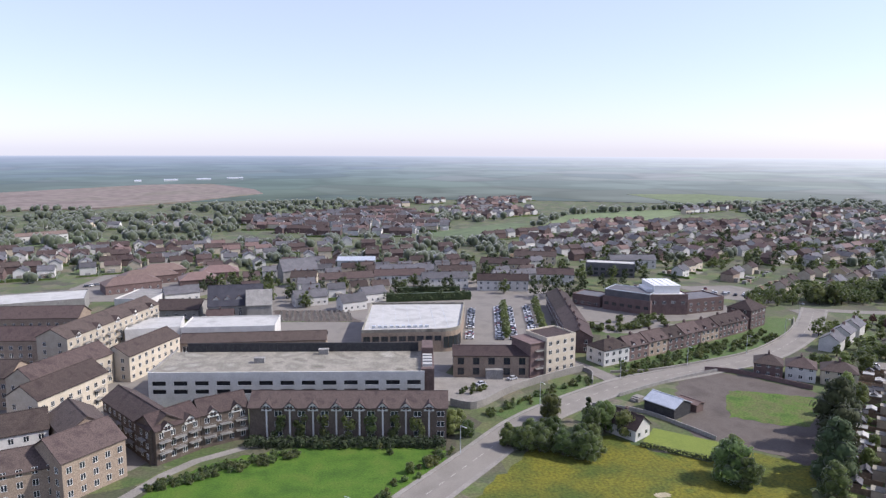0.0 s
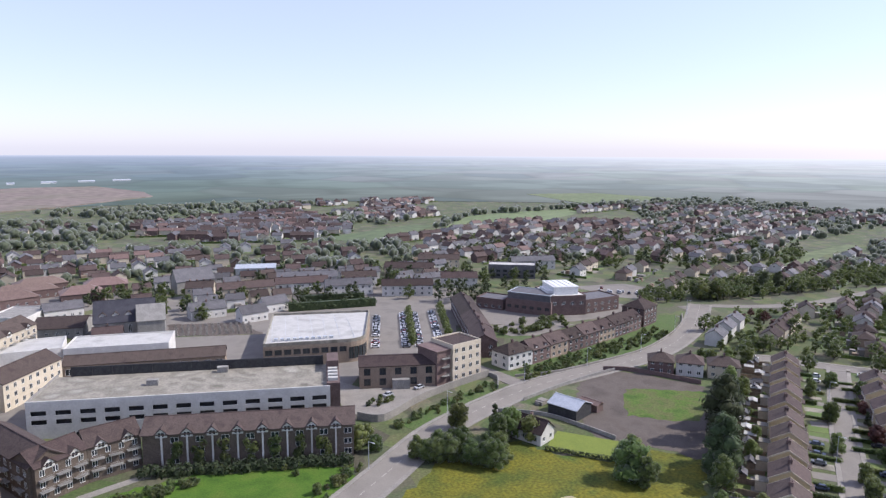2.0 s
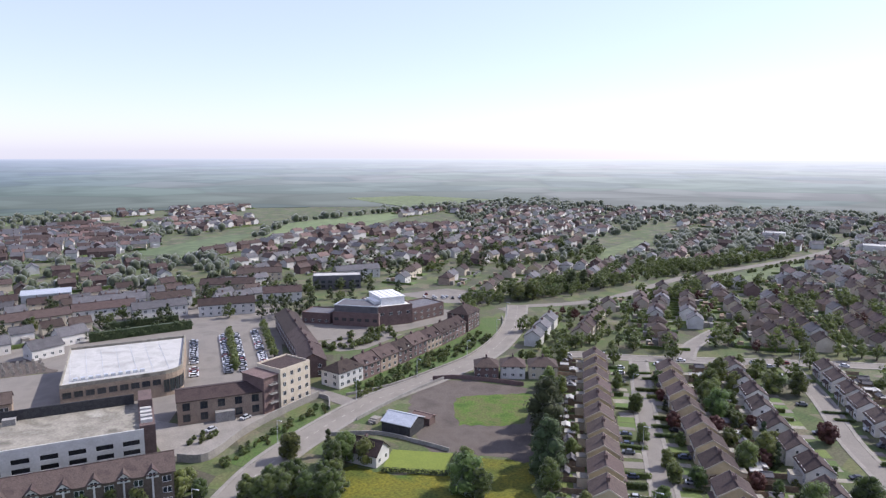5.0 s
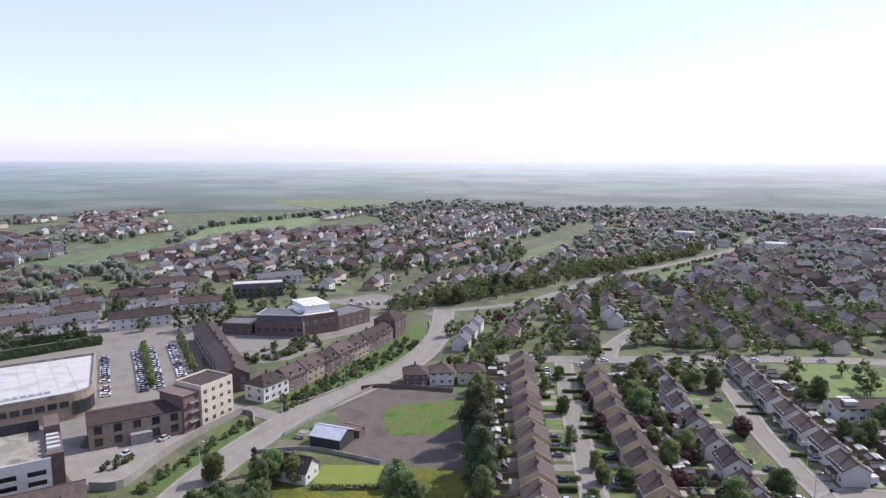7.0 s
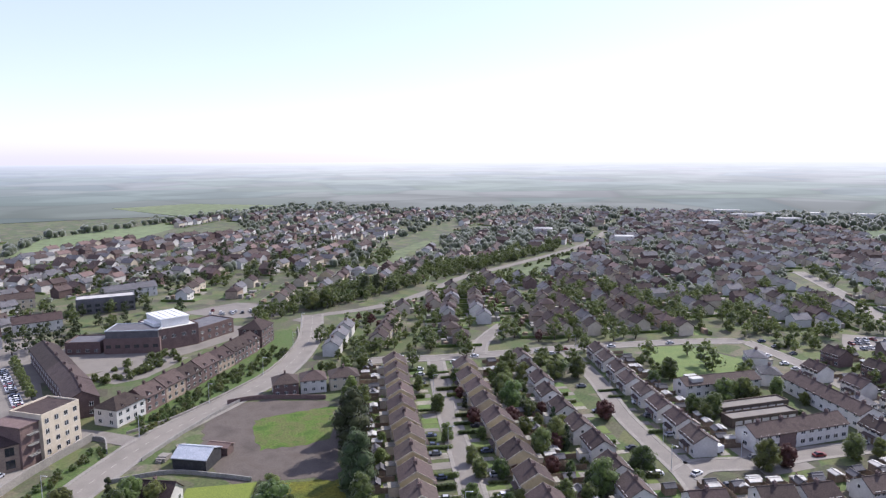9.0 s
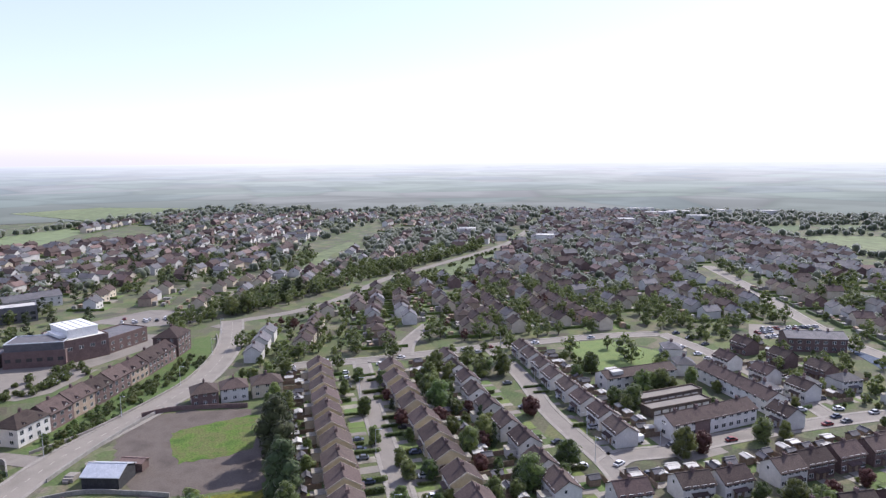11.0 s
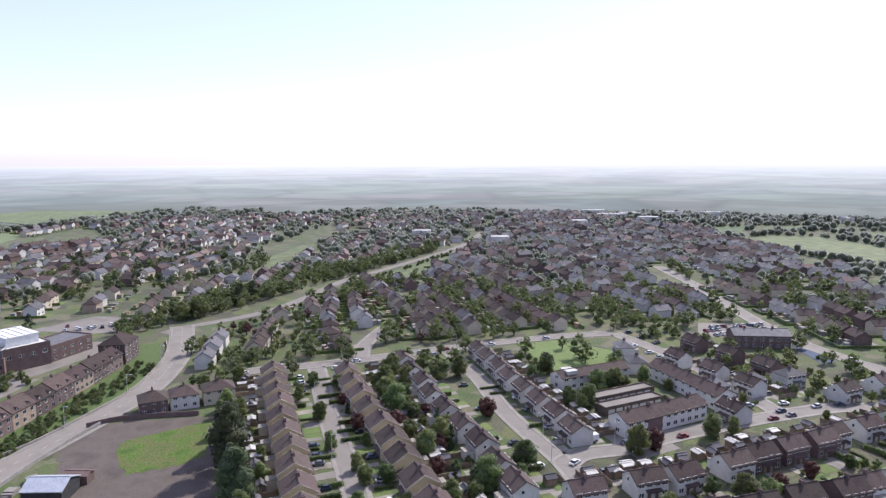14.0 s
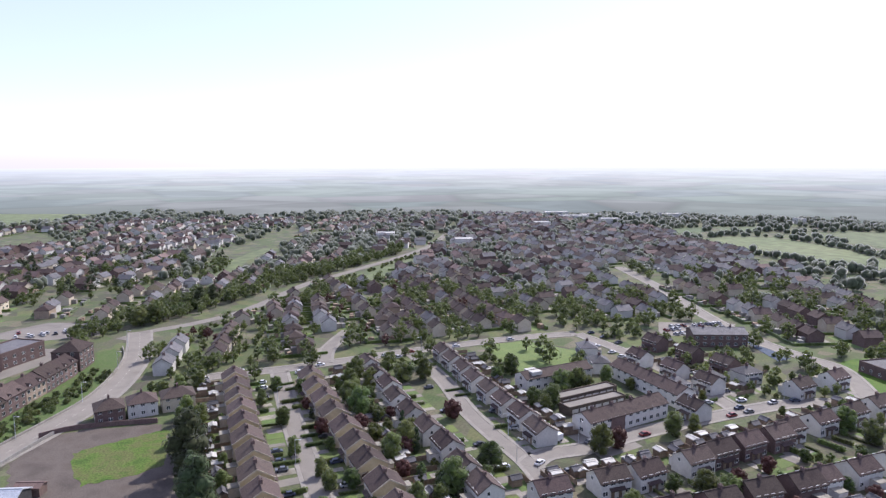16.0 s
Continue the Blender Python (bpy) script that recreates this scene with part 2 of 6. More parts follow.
fe[0].color, fe[1].color = (0.94, 0.97, 0.98, 1), (1.1, 1.03, 0.98, 1)
fe.new(0.45).color = (1.02, 1.09, 0.94, 1)
hl.new(hcell.outputs["Color"], hfield.inputs["Fac"])
hdark = hn.new("ShaderNodeMapRange")
hdark.inputs["From Min"].default_value, hdark.inputs["From Max"].default_value = 0.02, 0.09
hdark.inputs["To Min"].default_value, hdark.inputs["To Max"].default_value = 0.9, 1.0
hl.new(hedge_n.outputs["Distance"], hdark.inputs["Value"])
hw2 = hn.new("ShaderNodeMapRange")
hw2.inputs["From Min"].default_value, hw2.inputs["From Max"].default_value = 0.44, 0.54
hw2.inputs["To Min"].default_value, hw2.inputs["To Max"].default_value = 1.02, 0.84
hl.new(hwood.outputs["Fac"], hw2.inputs["Value"])
hm1, hm2 = hn.new("ShaderNodeMath"), hn.new("ShaderNodeMix")
hm1.operation = "MULTIPLY"
hl.new(hdark.outputs["Result"], hm1.inputs[0])
hl.new(hw2.outputs["Result"], hm1.inputs[1])
hm2.data_type, hm2.blend_type = "RGBA", "MULTIPLY"
hm2.inputs["Factor"].default_value = 1
hl.new(hfield.outputs["Color"], hm2.inputs["A"])
hl.new(hm1.outputs["Value"], hm2.inputs["B"])
# painted haze also washes out the field pattern with distance
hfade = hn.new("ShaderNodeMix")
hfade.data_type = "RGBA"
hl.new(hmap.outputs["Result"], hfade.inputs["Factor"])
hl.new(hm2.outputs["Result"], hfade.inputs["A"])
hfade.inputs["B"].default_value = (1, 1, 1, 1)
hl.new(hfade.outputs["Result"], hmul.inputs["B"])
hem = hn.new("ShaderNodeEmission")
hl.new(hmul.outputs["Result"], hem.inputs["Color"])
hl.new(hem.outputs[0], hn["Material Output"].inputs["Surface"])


# ---- mesh helpers
def mesh_of(name, bm, *mats, smooth=False):
    if smooth:
        for f in bm.faces:
            f.smooth = True
    bmesh.ops.recalc_face_normals(bm, faces=bm.faces)
    me = bpy.data.meshes.new(name)
    bm.to_mesh(me)
    bm.free()
    for m in mats:
        me.materials.append(m)
    return me


def box(bm, x0, y0, z0, x1, y1, z1, mi=0):
    vs = [bm.verts.new((x, y, z)) for z in (z0, z1) for x, y in ((x0, y0), (x1, y0), (x1, y1), (x0, y1))]
    for f in ((3, 2, 1, 0), (4, 5, 6, 7), (0, 1, 5, 4), (1, 2, 6, 5), (2, 3, 7, 6), (3, 0, 4, 7)):
        bm.faces.new([vs[i] for i in f]).material_index = mi


def prism(bm, pts, z0, z1, mi=0):
    """An upright solid over a plan outline."""
    lo, hi = [bm.verts.new((x, y, z0)) for x, y in pts], [bm.verts.new((x, y, z1)) for x, y in pts]
    bm.faces.new(lo[::-1]).material_index = mi
    bm.faces.new(hi).material_index = mi
    for i in range(len(pts)):
        j = (i + 1) % len(pts)
        bm.faces.new((lo[i], lo[j], hi[j], hi[i])).material_index = mi


def along(bm, prof, x0, x1, mi=0):
    """A solid with the profile (y, z) drawn out along x."""
    a, b = [bm.verts.new((x0, y, z)) for y, z in prof], [bm.verts.new((x1, y, z)) for y, z in prof]
    bm.faces.new(a[::-1]).material_index = mi
    bm.faces.new(b).material_index = mi
    for i in range(len(prof)):
        j = (i + 1) % len(prof)
        bm.faces.new((a[i], a[j], b[j], b[i])).material_index = mi


def thing(name, label, category, m=None, group="", kind=""):
    ob = new(name)
    ob.empty_display_size = 0.5
    ob.matrix_basis = m if m is not None else Matrix()
    return tagged(ob, label, category, group, kind)


def part(name, data, mat, parent, label="", m=None):
    if isinstance(data, bmesh.types.BMesh):
        data = mesh_of(name, data, mat)
    ob = new(name, data)
    ob.parent = parent
    if m is not None:
        ob.matrix_basis = m
    return tagged(ob, label)


def solid(name, pts, z0, z1, mat, label="", category="", kind=""):
    bm = bmesh.new()
    prism(bm, pts, z0, z1)
    return tagged(new(name, mesh_of(name, bm, mat)), label, category, "", kind)


def at_line(p0, p1, z=0.0):
    """A pose at p0 whose x runs to p1; returns it with the length."""
    dx, dy = p1[0] - p0[0], p1[1] - p0[1]
    return pose(p0[0], p0[1], z, 0, 0, math.degrees(math.atan2(dy, dx))), math.hypot(dx, dy)


WINDOWS = {}


def window_mesh(w, h, key="plain"):
    """A window unit, its back on y = 0, facing -y: frame with a mullion and recessed glass."""
    if (w, h, key) not in WINDOWS:
        bm = bmesh.new()
        t, n = 0.09, 2 if w > 0.9 else 1
        xs = [-w / 2 + w * k / n for k in range(n + 1)]
        rows = [[bm.verts.new((x, y, z)) for x in xs] for y, z in ((0.02, 0), (-0.07, 0), (-0.07, h), (0.02, h))]
        front = []
        for r in range(4):
            for k in range(n):
                f = bm.faces.new((rows[r][k], rows[r][k + 1], rows[(r + 1) % 4][k + 1], rows[(r + 1) % 4][k]))
                if r == 1:
                    front.append(f)
        for k in (0, n):
            bm.faces.new([rows[r][k] for r in range(4)])
        bmesh.ops.recalc_face_normals(bm, faces=bm.faces)
        bmesh.ops.inset_individual(bm, faces=front, thickness=t, depth=-0.045)
        for f in front:
            f.material_index = 1
        WINDOWS[(w, h, key)] = mesh_of("window", bm, DARK if key == "dark" else FRAME, GLASS)
    return WINDOWS[(w, h, key)]


def roof_mesh(L, d, eave, ridge, style, over=0.35):
    bm = bmesh.new()
    s = (ridge - eave) / (d / 2)
    if style == "gable":
        lo = eave - over * s
        along(bm, [(-over, lo), (d / 2, ridge), (d + over, lo), (d + over, lo + 0.22), (d / 2, ridge + 0.26), (-over, lo + 0.22)], -over, L + over)
        box(bm, -over, d / 2 - 0.14, ridge + 0.2, L + over, d / 2 + 0.14, ridge + 0.36)
    elif style == "hip":
        r = min(d / 2, L / 2 - 0.2) * 0.85
        e = [bm.verts.new(p) for p in ((-over, -over, eave), (L + over, -over, eave), (L + over, d + over, eave), (-over, d + over, eave))]
        f = [bm.verts.new(p) for p in ((-over, -over, eave + 0.18), (L + over, -over, eave + 0.18), (L + over, d + over, eave + 0.18), (-over, d + over, eave + 0.18))]
        a, b = bm.verts.new((r, d / 2, ridge + 0.2)), bm.verts.new((L - r, d / 2, ridge + 0.2))
        bm.faces.new(e[::-1])
        for i in range(4):
            bm.faces.new((e[i], e[(i + 1) % 4], f[(i + 1) % 4], f[i]))
        bm.faces.new((f[0], f[1], b, a)), bm.faces.new((f[1], f[2], b)), bm.faces.new((f[2], f[3], a, b)), bm.faces.new((f[3], f[0], a))
    else:
        box(bm, 0.3, 0.3, eave - 0.02, L - 0.3, d - 0.3, eave + 0.12)
    return bm


def wall_mesh(L, d, eave, ridge, style):
    bm = bmesh.new()
    if style == "gable":
        along(bm, [(0, 0), (d, 0), (d, eave), (d / 2, ridge - 0.03), (0, eave)], 0, L)
    elif style == "flat":
        t, p = 0.3, 0.6
        box(bm, 0, 0, 0, L, d, eave - 0.03)
        for q in ((0, 0, L, t), (0, d - t, L, d), (0, t, t, d - t), (L - t, t, L, d - t)):
            box(bm, q[0], q[1], eave - 0.03, q[2], q[3], eave + p)
    else:
        box(bm, 0, 0, 0, L, d, eave)
    return bm


def chimney_mesh():
    bm = bmesh.new()
    box(bm, -0.5, -0.3, -0.8, 0.5, 0.3, 1.0)
    box(bm, -0.58, -0.38, 1.0, 0.58, 0.38, 1.14)
    for x in (-0.25, 0.25):
        bmesh.ops.create_cone(bm, cap_ends=True, segments=8, radius1=0.13, radius2=0.10, depth=0.4, matrix=Matrix.Translation((x, 0, 1.32)))
    return mesh_of("chimney", bm, BRICK)


CHIMNEY = chimney_mesh()


def face_windows(root, L, y, face, storeys, bay, w, h, sill=1.0, rise=2.8, skip=(), key="plain", x0=0.0):
    """Windows along one long side: face 0 looks to -y, face 2 to +y."""
    n = max(1, round(L / bay))
    me = window_mesh(w, h, key)
    for s in range(storeys):
        for i in range(n):
            if (s, i) in skip:
                continue
            x = x0 + L * (i + 0.5) / n
            part("window", me, None, root, "", pose(x, y, sill + s * rise, 0, 0, 0 if face == 0 else 180))


def end_windows(root, x, d, face, storeys, count, w, h, sill=1.0, rise=2.8, key="plain"):
    me = window_mesh(w, h, key)
    for s in range(storeys):
        for i in range(count):
            part("window", me, None, root, "", pose(x, d * (i + 0.5) / count, sill + s * rise, 0, 0, 90 if face == 1 else -90))


def building(name, label, category, p0, p1, d, eave, ridge, style, wall, roof, storeys=0, bay=3.5, w=1.2, h=1.3, chimneys=0,
             back=False, ends=0, group="", rise=2.8, key="plain", sill=1.0, z=0.0):
    """A building whose front runs from p0 to p1 and which reaches d to its left."""
    m, L = at_line(p0, p1, z)
    root = thing(name, label, category, m, group)
    part("wall", wall_mesh(L, d, eave, ridge, style), wall, root)
    rf = part("roof", roof_mesh(L, d, eave, ridge, style), roof, root)
    for i in range(chimneys):
        part("chimney", CHIMNEY, None, rf, "", pose(L * (i + 0.5) / chimneys, d / 2 + 0.1, ridge, 0, 0, 90))
    if storeys:
        face_windows(root, L, 0, 0, storeys, bay, w, h, sill, rise, (), key)
        if back:
            face_windows(root, L, d, 2, storeys, bay, w, h, sill, rise, (), key)
        if ends:
            end_windows(root, 0, d, 3, storeys, ends, w, h, sill, rise, key)
            end_windows(root, L, d, 1, storeys, ends, w, h, sill, rise, key)
    return root


def ribbon(name, pts, width, z, mat, parent=None, thick=0.05, offset=0.0, label="", kind=""):
    """A strip of even width along a smoothed line."""
    P = []
    for i in range(len(pts) - 1):
        a, b, c, e = (Vector(pts[max(i - 1, 0)]), Vector(pts[i]), Vector(pts[i + 1]), Vector(pts[min(i + 2, len(pts) - 1)]))
        for k in range(5):
            t = k / 5
            P.append(0.5 * (2 * b + (c - a) * t + (2 * a - 5 * b + 4 * c - e) * t * t + (3 * b - a - 3 * c + e) * t ** 3))
    P.append(Vector(pts[-1]))
    bm = bmesh.new()
    prev = None
    for i, p in enumerate(P):
        t = (P[min(i + 1, len(P) - 1)] - P[max(i - 1, 0)]).normalized()
        nrm = Vector((-t.y, t.x))
        a, b = p + nrm * (offset + width / 2), p + nrm * (offset - width / 2)
        row = [bm.verts.new((a.x, a.y, z)), bm.verts.new((b.x, b.y, z)), bm.verts.new((b.x, b.y, z - thick)), bm.verts.new((a.x, a.y, z - thick))]
        if prev:
            for q in range(4):
                bm.faces.new((prev[q], prev[(q + 1) % 4], row[(q + 1) % 4], row[q]))
        else:
            bm.faces.new(row)
        prev = row
    bm.faces.new(prev[::-1])
    ob = new(name, mesh_of(name, bm, mat))
    ob.parent = parent
    return tagged(ob, label, "", "", kind)


def inside(p, poly):
    r, j = False, len(poly) - 1
    for i in range(len(poly)):
        (xi, yi), (xj, yj) = poly[i], poly[j]
        if (yi > p[1]) != (yj > p[1]) and p[0] < (xj - xi) * (p[1] - yi) / (yj - yi) + xi:
            r = not r
        j = i
    return r


def near_line(p, pts, r):
    p = Vector(p)
    for a, b in zip(pts, pts[1:]):
        a, b = Vector(a), Vector(b)
        t = max(0, min(1, (p - a).dot(b - a) / max((b - a).length_squared, 1e-6)))
        if (p - a - t * (b - a)).length < r:
            return True
    return False


def ragged(pts, step=2.5, amount=0.7, seed=1):
    """The outline with its edges broken into short uneven pieces."""
    r = random.Random(seed)
    out = []
    for a, b in zip(pts, pts[1:] + pts[:1]):
        n = max(1, int(math.dist(a, b) / step))
        for k in range(n):
            t = k / n
            out.append((a[0] + (b[0] - a[0]) * t + r.uniform(-amount, amount), a[1] + (b[1] - a[1]) * t + r.uniform(-amount, amount)))
    return out

# ---- ground, fields and roads
MAIN = [(12, 116), (27, 129.5), (44, 145), (61, 161), (75, 170.5), (92, 179.5), (110, 187.5), (125, 191), (140, 194), (153, 197), (172, 202.5), (189, 211), (206, 222), (220, 232.5), (234, 246), (245, 257), (253, 265)]
CROSSFAR = [(238, 262), (254, 261), (275, 252), (300, 246), (321, 247), (345, 250), (370, 255), (400, 259), (426, 257), (484, 254.5), (549, 253), (620, 258), (720, 280)]
STREET1 = [(128, 80.5), (142, 92.3), (157.3, 105.6), (173, 119.7), (192.5, 136.2), (211.8, 151.9), (226, 163.5)]
CROSS = [(204, 187), (214.9, 178), (226.6, 163.5), (245, 146.3), (272.8, 121.6), (309.8, 84.2), (327, 60)]
STREET2 = [(266, 121), (250, 106), (234.4, 93.1), (210.2, 75.6), (193.4, 60.5), (181.3, 48.5), (170, 40)]
STREET3 = [(327, 60), (305.5, 36.5), (279.8, 14), (262, 1), (244, -10)]
STREET4 = [(178, 47), (187, 44), (196, 33.5), (210.7, 21.7), (229.8, 3.8), (247.4, -14.2), (258, -27), (266, -44)]
ROADRIGHT = [(545, 66), (520.5, 54.2), (456.6, 25.5), (389.4, 0.4), (347.3, -19.8), (322.8, -38.5), (310, -50), (285, -54), (255, -56), (225, -75)]
UPSTREET = [(241, 151), (258, 160), (277, 165), (292, 168)]
SIDE = [(106, 190), (102.5, 203), (97, 222), (104, 248), (112, 275), (122, 303), (135, 330)]
ROADS = [(MAIN, 9), (CROSSFAR, 7), (STREET1, 5), (CROSS, 6), (STREET2, 4.6), (STREET3, 5), (STREET4, 5.6), (ROADRIGHT, 6.5), (UPSTREET, 5), (SIDE, 6.5)]

ground = solid("ground", [(-4700, -4700), (4700, -4700), (4700, 4700), (-4700, 4700)], -1, 0, GROUND, "", "", "structure")
bm = bmesh.new()
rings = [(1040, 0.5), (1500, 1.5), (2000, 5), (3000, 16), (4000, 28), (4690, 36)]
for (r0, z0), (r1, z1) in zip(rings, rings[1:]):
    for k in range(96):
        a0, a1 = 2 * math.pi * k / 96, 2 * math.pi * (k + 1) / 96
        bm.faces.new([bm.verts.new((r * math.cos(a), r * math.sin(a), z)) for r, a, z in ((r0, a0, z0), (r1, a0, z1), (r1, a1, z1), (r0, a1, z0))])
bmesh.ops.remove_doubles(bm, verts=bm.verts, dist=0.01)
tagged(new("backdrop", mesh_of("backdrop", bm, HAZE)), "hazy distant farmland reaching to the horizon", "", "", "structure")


def field(name, pts, mat, z, label):
    if mat in (GRASS, YARDGRASS, MEADOW, DIRT, ROUGH):
        pts = ragged(pts, 2.0, 0.9, len(pts))
    return solid(name, pts, 0.0, z, mat, label, "", "structure")


field("meadow", [(-40, 138), (-27, 152.5), (-18, 158.5), (-1, 161), (24, 156), (37, 152), (36, 144), (22, 133), (8, 118), (-20, 112)], GRASS, 0.03, "bright green meadow below the gabled terrace")
field("meadow", [(38, 126), (50, 138), (66, 153), (84, 150), (88, 141.5), (101, 130.2), (112, 137), (124, 122), (112, 108), (84, 96), (50, 100)], MEADOW, 0.03, "rough meadow full of yellow flowers")
field("lawn", [(88.2, 142.8), (101.2, 130.8), (110.8, 139), (97.8, 152)], BRIGHTLAWN, 0.05, "mown green garden lawn behind a house")
field("yard", [(106.5, 150), (111.8, 166), (126.4, 184.5), (141, 193), (152, 186), (164, 166), (142.6, 140), (124.5, 123), (112, 138.5), (107, 143)], DIRT, 0.04, "bare gravel yard with tyre marks")
field("grass_patch", [(123.8, 154.5), (137, 174), (147, 170), (161, 161), (156, 155), (142, 142.4), (133, 147)], YARDGRASS, 0.07, "patch of rough grass in a yard")
field("hall_yard", [(112, 272), (127, 268), (150, 262), (172, 258), (208, 262), (216, 276), (206, 300), (180, 300), (150, 312), (128, 312)], ASPHALT, 0.047, "worn asphalt yard around a brick hall")
field("town_paving", [(-8, 226), (25, 222), (50, 208), (66, 236), (92, 322), (60, 330), (26, 318), (30, 287), (-10, 296), (-14, 250)], ASPHALT, 0.04, "paved lanes and yards around a supermarket")
field("town_paving", [(91, 321), (129, 302), (140, 332), (112, 338), (96, 336)], ASPHALT, 0.052, "wide asphalt apron beyond a car park")
field("verge", [(110, 195.5), (125, 197.5), (150, 203), (170, 209), (186, 217), (203, 228), (217, 240), (226, 252), (217, 254), (206, 243), (172, 227), (141, 215), (121, 208.3), (109, 203)], ROUGH, 0.03, "grassy bank between road and terrace")
field("green", [(291, 97), (305, 80), (296, 52), (266, 51.5), (254, 70)], LAWN, 0.05, "open mown green between houses")
field("green", [(312, -46), (256, -50), (238, -62), (250, -95), (330, -100), (330, -62)], GRASS, 0.04, "roadside green with paths")
field("green", [(372, 330), (400, 352), (440, 372), (541, 402), (545, 388), (470, 366), (433, 345), (400, 325)], CROP, 0.08, "long strip of open grass")
field("green", [(414, 243), (502, 249), (560, 248), (520, 232), (453, 216), (411, 224)], CROP, 0.08, "triangular green beside the road")
field("green", [(117, 596), (150, 620), (231, 674), (262, 668), (200, 600), (153, 546)], CROP, 0.08, "green at the edge of a housing estate")
field("field", [(255, 640), (330, 745), (420, 775), (514, 797), (480, 730), (380, 660)], CROP, 0.06, "pasture at the edge of town")
field("field", [(-520, 1240), (-330, 1480), (-200, 1640), (-60, 1330), (-40, 1200), (-150, 1020), (-235, 937), (-560, 880)], PLOUGH, 1.9, "large brown ploughed field")
field("field", [(-30, 860), (30, 950), (80, 950), (40, 870)], CROP, 0.06, "small green field beside woods")
field("field", [(560, 780), (590, 1077), (728, 1060), (800, 850)], CROP, 1.1, "wide green field")
field("field", [(766, 18), (806, -27), (807, -70), (721, -126), (590, -160), (604, -105), (618, -82), (635, -60), (703, -18)], CROP, 0.06, "wide green field bordered by hedges")
field("field", [(866, 46), (898, 2), (844, 2), (810, 37)], CROP, 0.06, "green field bordered by hedges")
field("field", [(908, -5), (932, -62), (898, -84), (865, -52), (878, -17)], CROP, 0.06, "green field bordered by hedges")
field("field", [(856, -91), (908, -158), (850, -260), (700, -240), (778, -136), (810, -117)], CROP, 0.06, "pale green far field")
field("playing_field", [(-230, 560), (-150, 610), (-180, 660), (-260, 620)], CROP, 0.06, "green playing field beside a school")

road_main = ribbon("road", MAIN, 9.0, 0.06, OLDROAD, None, 0.1, 0.0, "sunlit grey asphalt main road", "structure")
for k, (pts, wd) in enumerate(ROADS[1:]):
    ribbon("road", pts, wd, 0.068 + 0.006 * k, ASPHALT, None, 0.1, 0.0, "grey asphalt residential street", "structure")
for pts, wd in ROADS:
    if pts in (CROSSFAR, SIDE):
        continue
    for s in (1, -1):
        ribbon("pavement", pts, 1.3, 0.15 + 0.004 * s, PAVE, None, 0.16, s * (wd / 2 + 0.7), "pale concrete footway with raised kerb", "structure")
# dashed centre line of the main road
n = 0
for a, b in zip(MAIN, MAIN[1:]):
    m, L = at_line(a, b, 0.064)
    s = 1.0
    while s + 2 < L:
        bm = bmesh.new() if n == 0 else None
        if bm:
            box(bm, 0, -0.09, 0, 2.2, 0.09, 0.008)
            dash = mesh_of("lane_mark", bm, LINE)
        part("lane_mark", dash, None, road_main, "", m @ Matrix.Translation((s, 0, 0)))
        n += 1
        s += 5
field("forecourt", [(44, 186), (54, 181), (68, 190.5), (82, 198), (100, 203.5), (99, 214), (84, 199.5), (78, 200.5), (55, 205), (44, 222)], PAVE, 0.05, "paved forecourt before brick offices")
field("town_paving", [(-60, 330), (-40, 298), (-8, 298), (34, 288), (60, 290), (92, 322), (140, 330), (170, 400), (60, 400), (-30, 372)], ASPHALT, 0.045, "paved yards and lanes of the town centre")
field("town_paving", [(-125, 362), (-60, 350), (-30, 374), (-40, 420), (-110, 445)], ASPHALT, 0.045, "paved yards around red-roofed shops")
SAND = material("dry_sandy_soil", [(0.27, 0.235, 0.15), (0.34, 0.30, 0.2)], 0.95, 0.5, 3.0, 0.3)
for cx, cy, cr in ((80, 118, 2.2), (88, 113, 1.4), (71, 108, 2.4)):
    field("bare_patch", ragged([(cx + cr * math.cos(a), cy + 0.55 * cr * math.sin(a)) for a in (0, 0.9, 1.8, 2.7, 3.6, 4.5, 5.4)], 0.5, 0.35, 7), SAND, 0.06, "bare sandy patch in a meadow")
field("courtyard", [(-125, 150), (-62, 152), (-40, 157), (-36, 162), (-46, 185), (-40, 225), (-14, 236), (-8, 250), (-44, 300), (-125, 312)], ASPHALT, 0.042, "paved courtyards between apartment blocks")
field("forecourt", [(-8, 232), (28, 224), (30, 240), (-5, 248)], PAVE, 0.05, "service yard behind shops")
field("parking_lot", [(66, 236), (98, 228), (112, 262), (128, 303), (92, 322)], ASPHALT, 0.05, "town car park with marked bays")
field("parking_lot", [(215, 330), (222, 296), (240, 278), (262, 292), (250, 325)], ASPHALT, 0.05, "car park behind a brick hall")
field("parking_lot", [(126, 262), (131, 246), (142, 243), (168, 253), (160, 262), (140, 266)], ASPHALT, 0.05, "courtyard parking behind a terrace")
field("parking_lot", [(336, 22), (352, -8), (376, -14), (366, 24)], ASPHALT, 0.05, "small car park beside shops")
field("parking_lot", [(-120, 395), (-96, 370), (-80, 380), (-100, 440)], ASPHALT, 0.05, "car park beside red-roofed shops")
field("path", [(-44, 138), (-33, 153.6), (-26, 160), (-13, 165.8), (0, 166), (0, 164), (-12, 163.5), (-24, 158), (-30.5, 152), (-41, 137)], PAVE, 0.06, "curved pale path below apartments")
field("square", [(190, 28), (204, 42), (216, 32), (203, 18)], ASPHALT, 0.055, "asphalt turning area at a street corner")
field("graveyard", [(-8, 318), (22, 312), (31, 288), (8, 292), (-8, 300)], DIRT, 0.08, "churchyard ground with rows of headstones")


def low_wall(name, pts, height, thick, mat, label):
    return ribbon(name, pts, thick, height, mat, None, height + 0.1, 0.0, label, "structure")


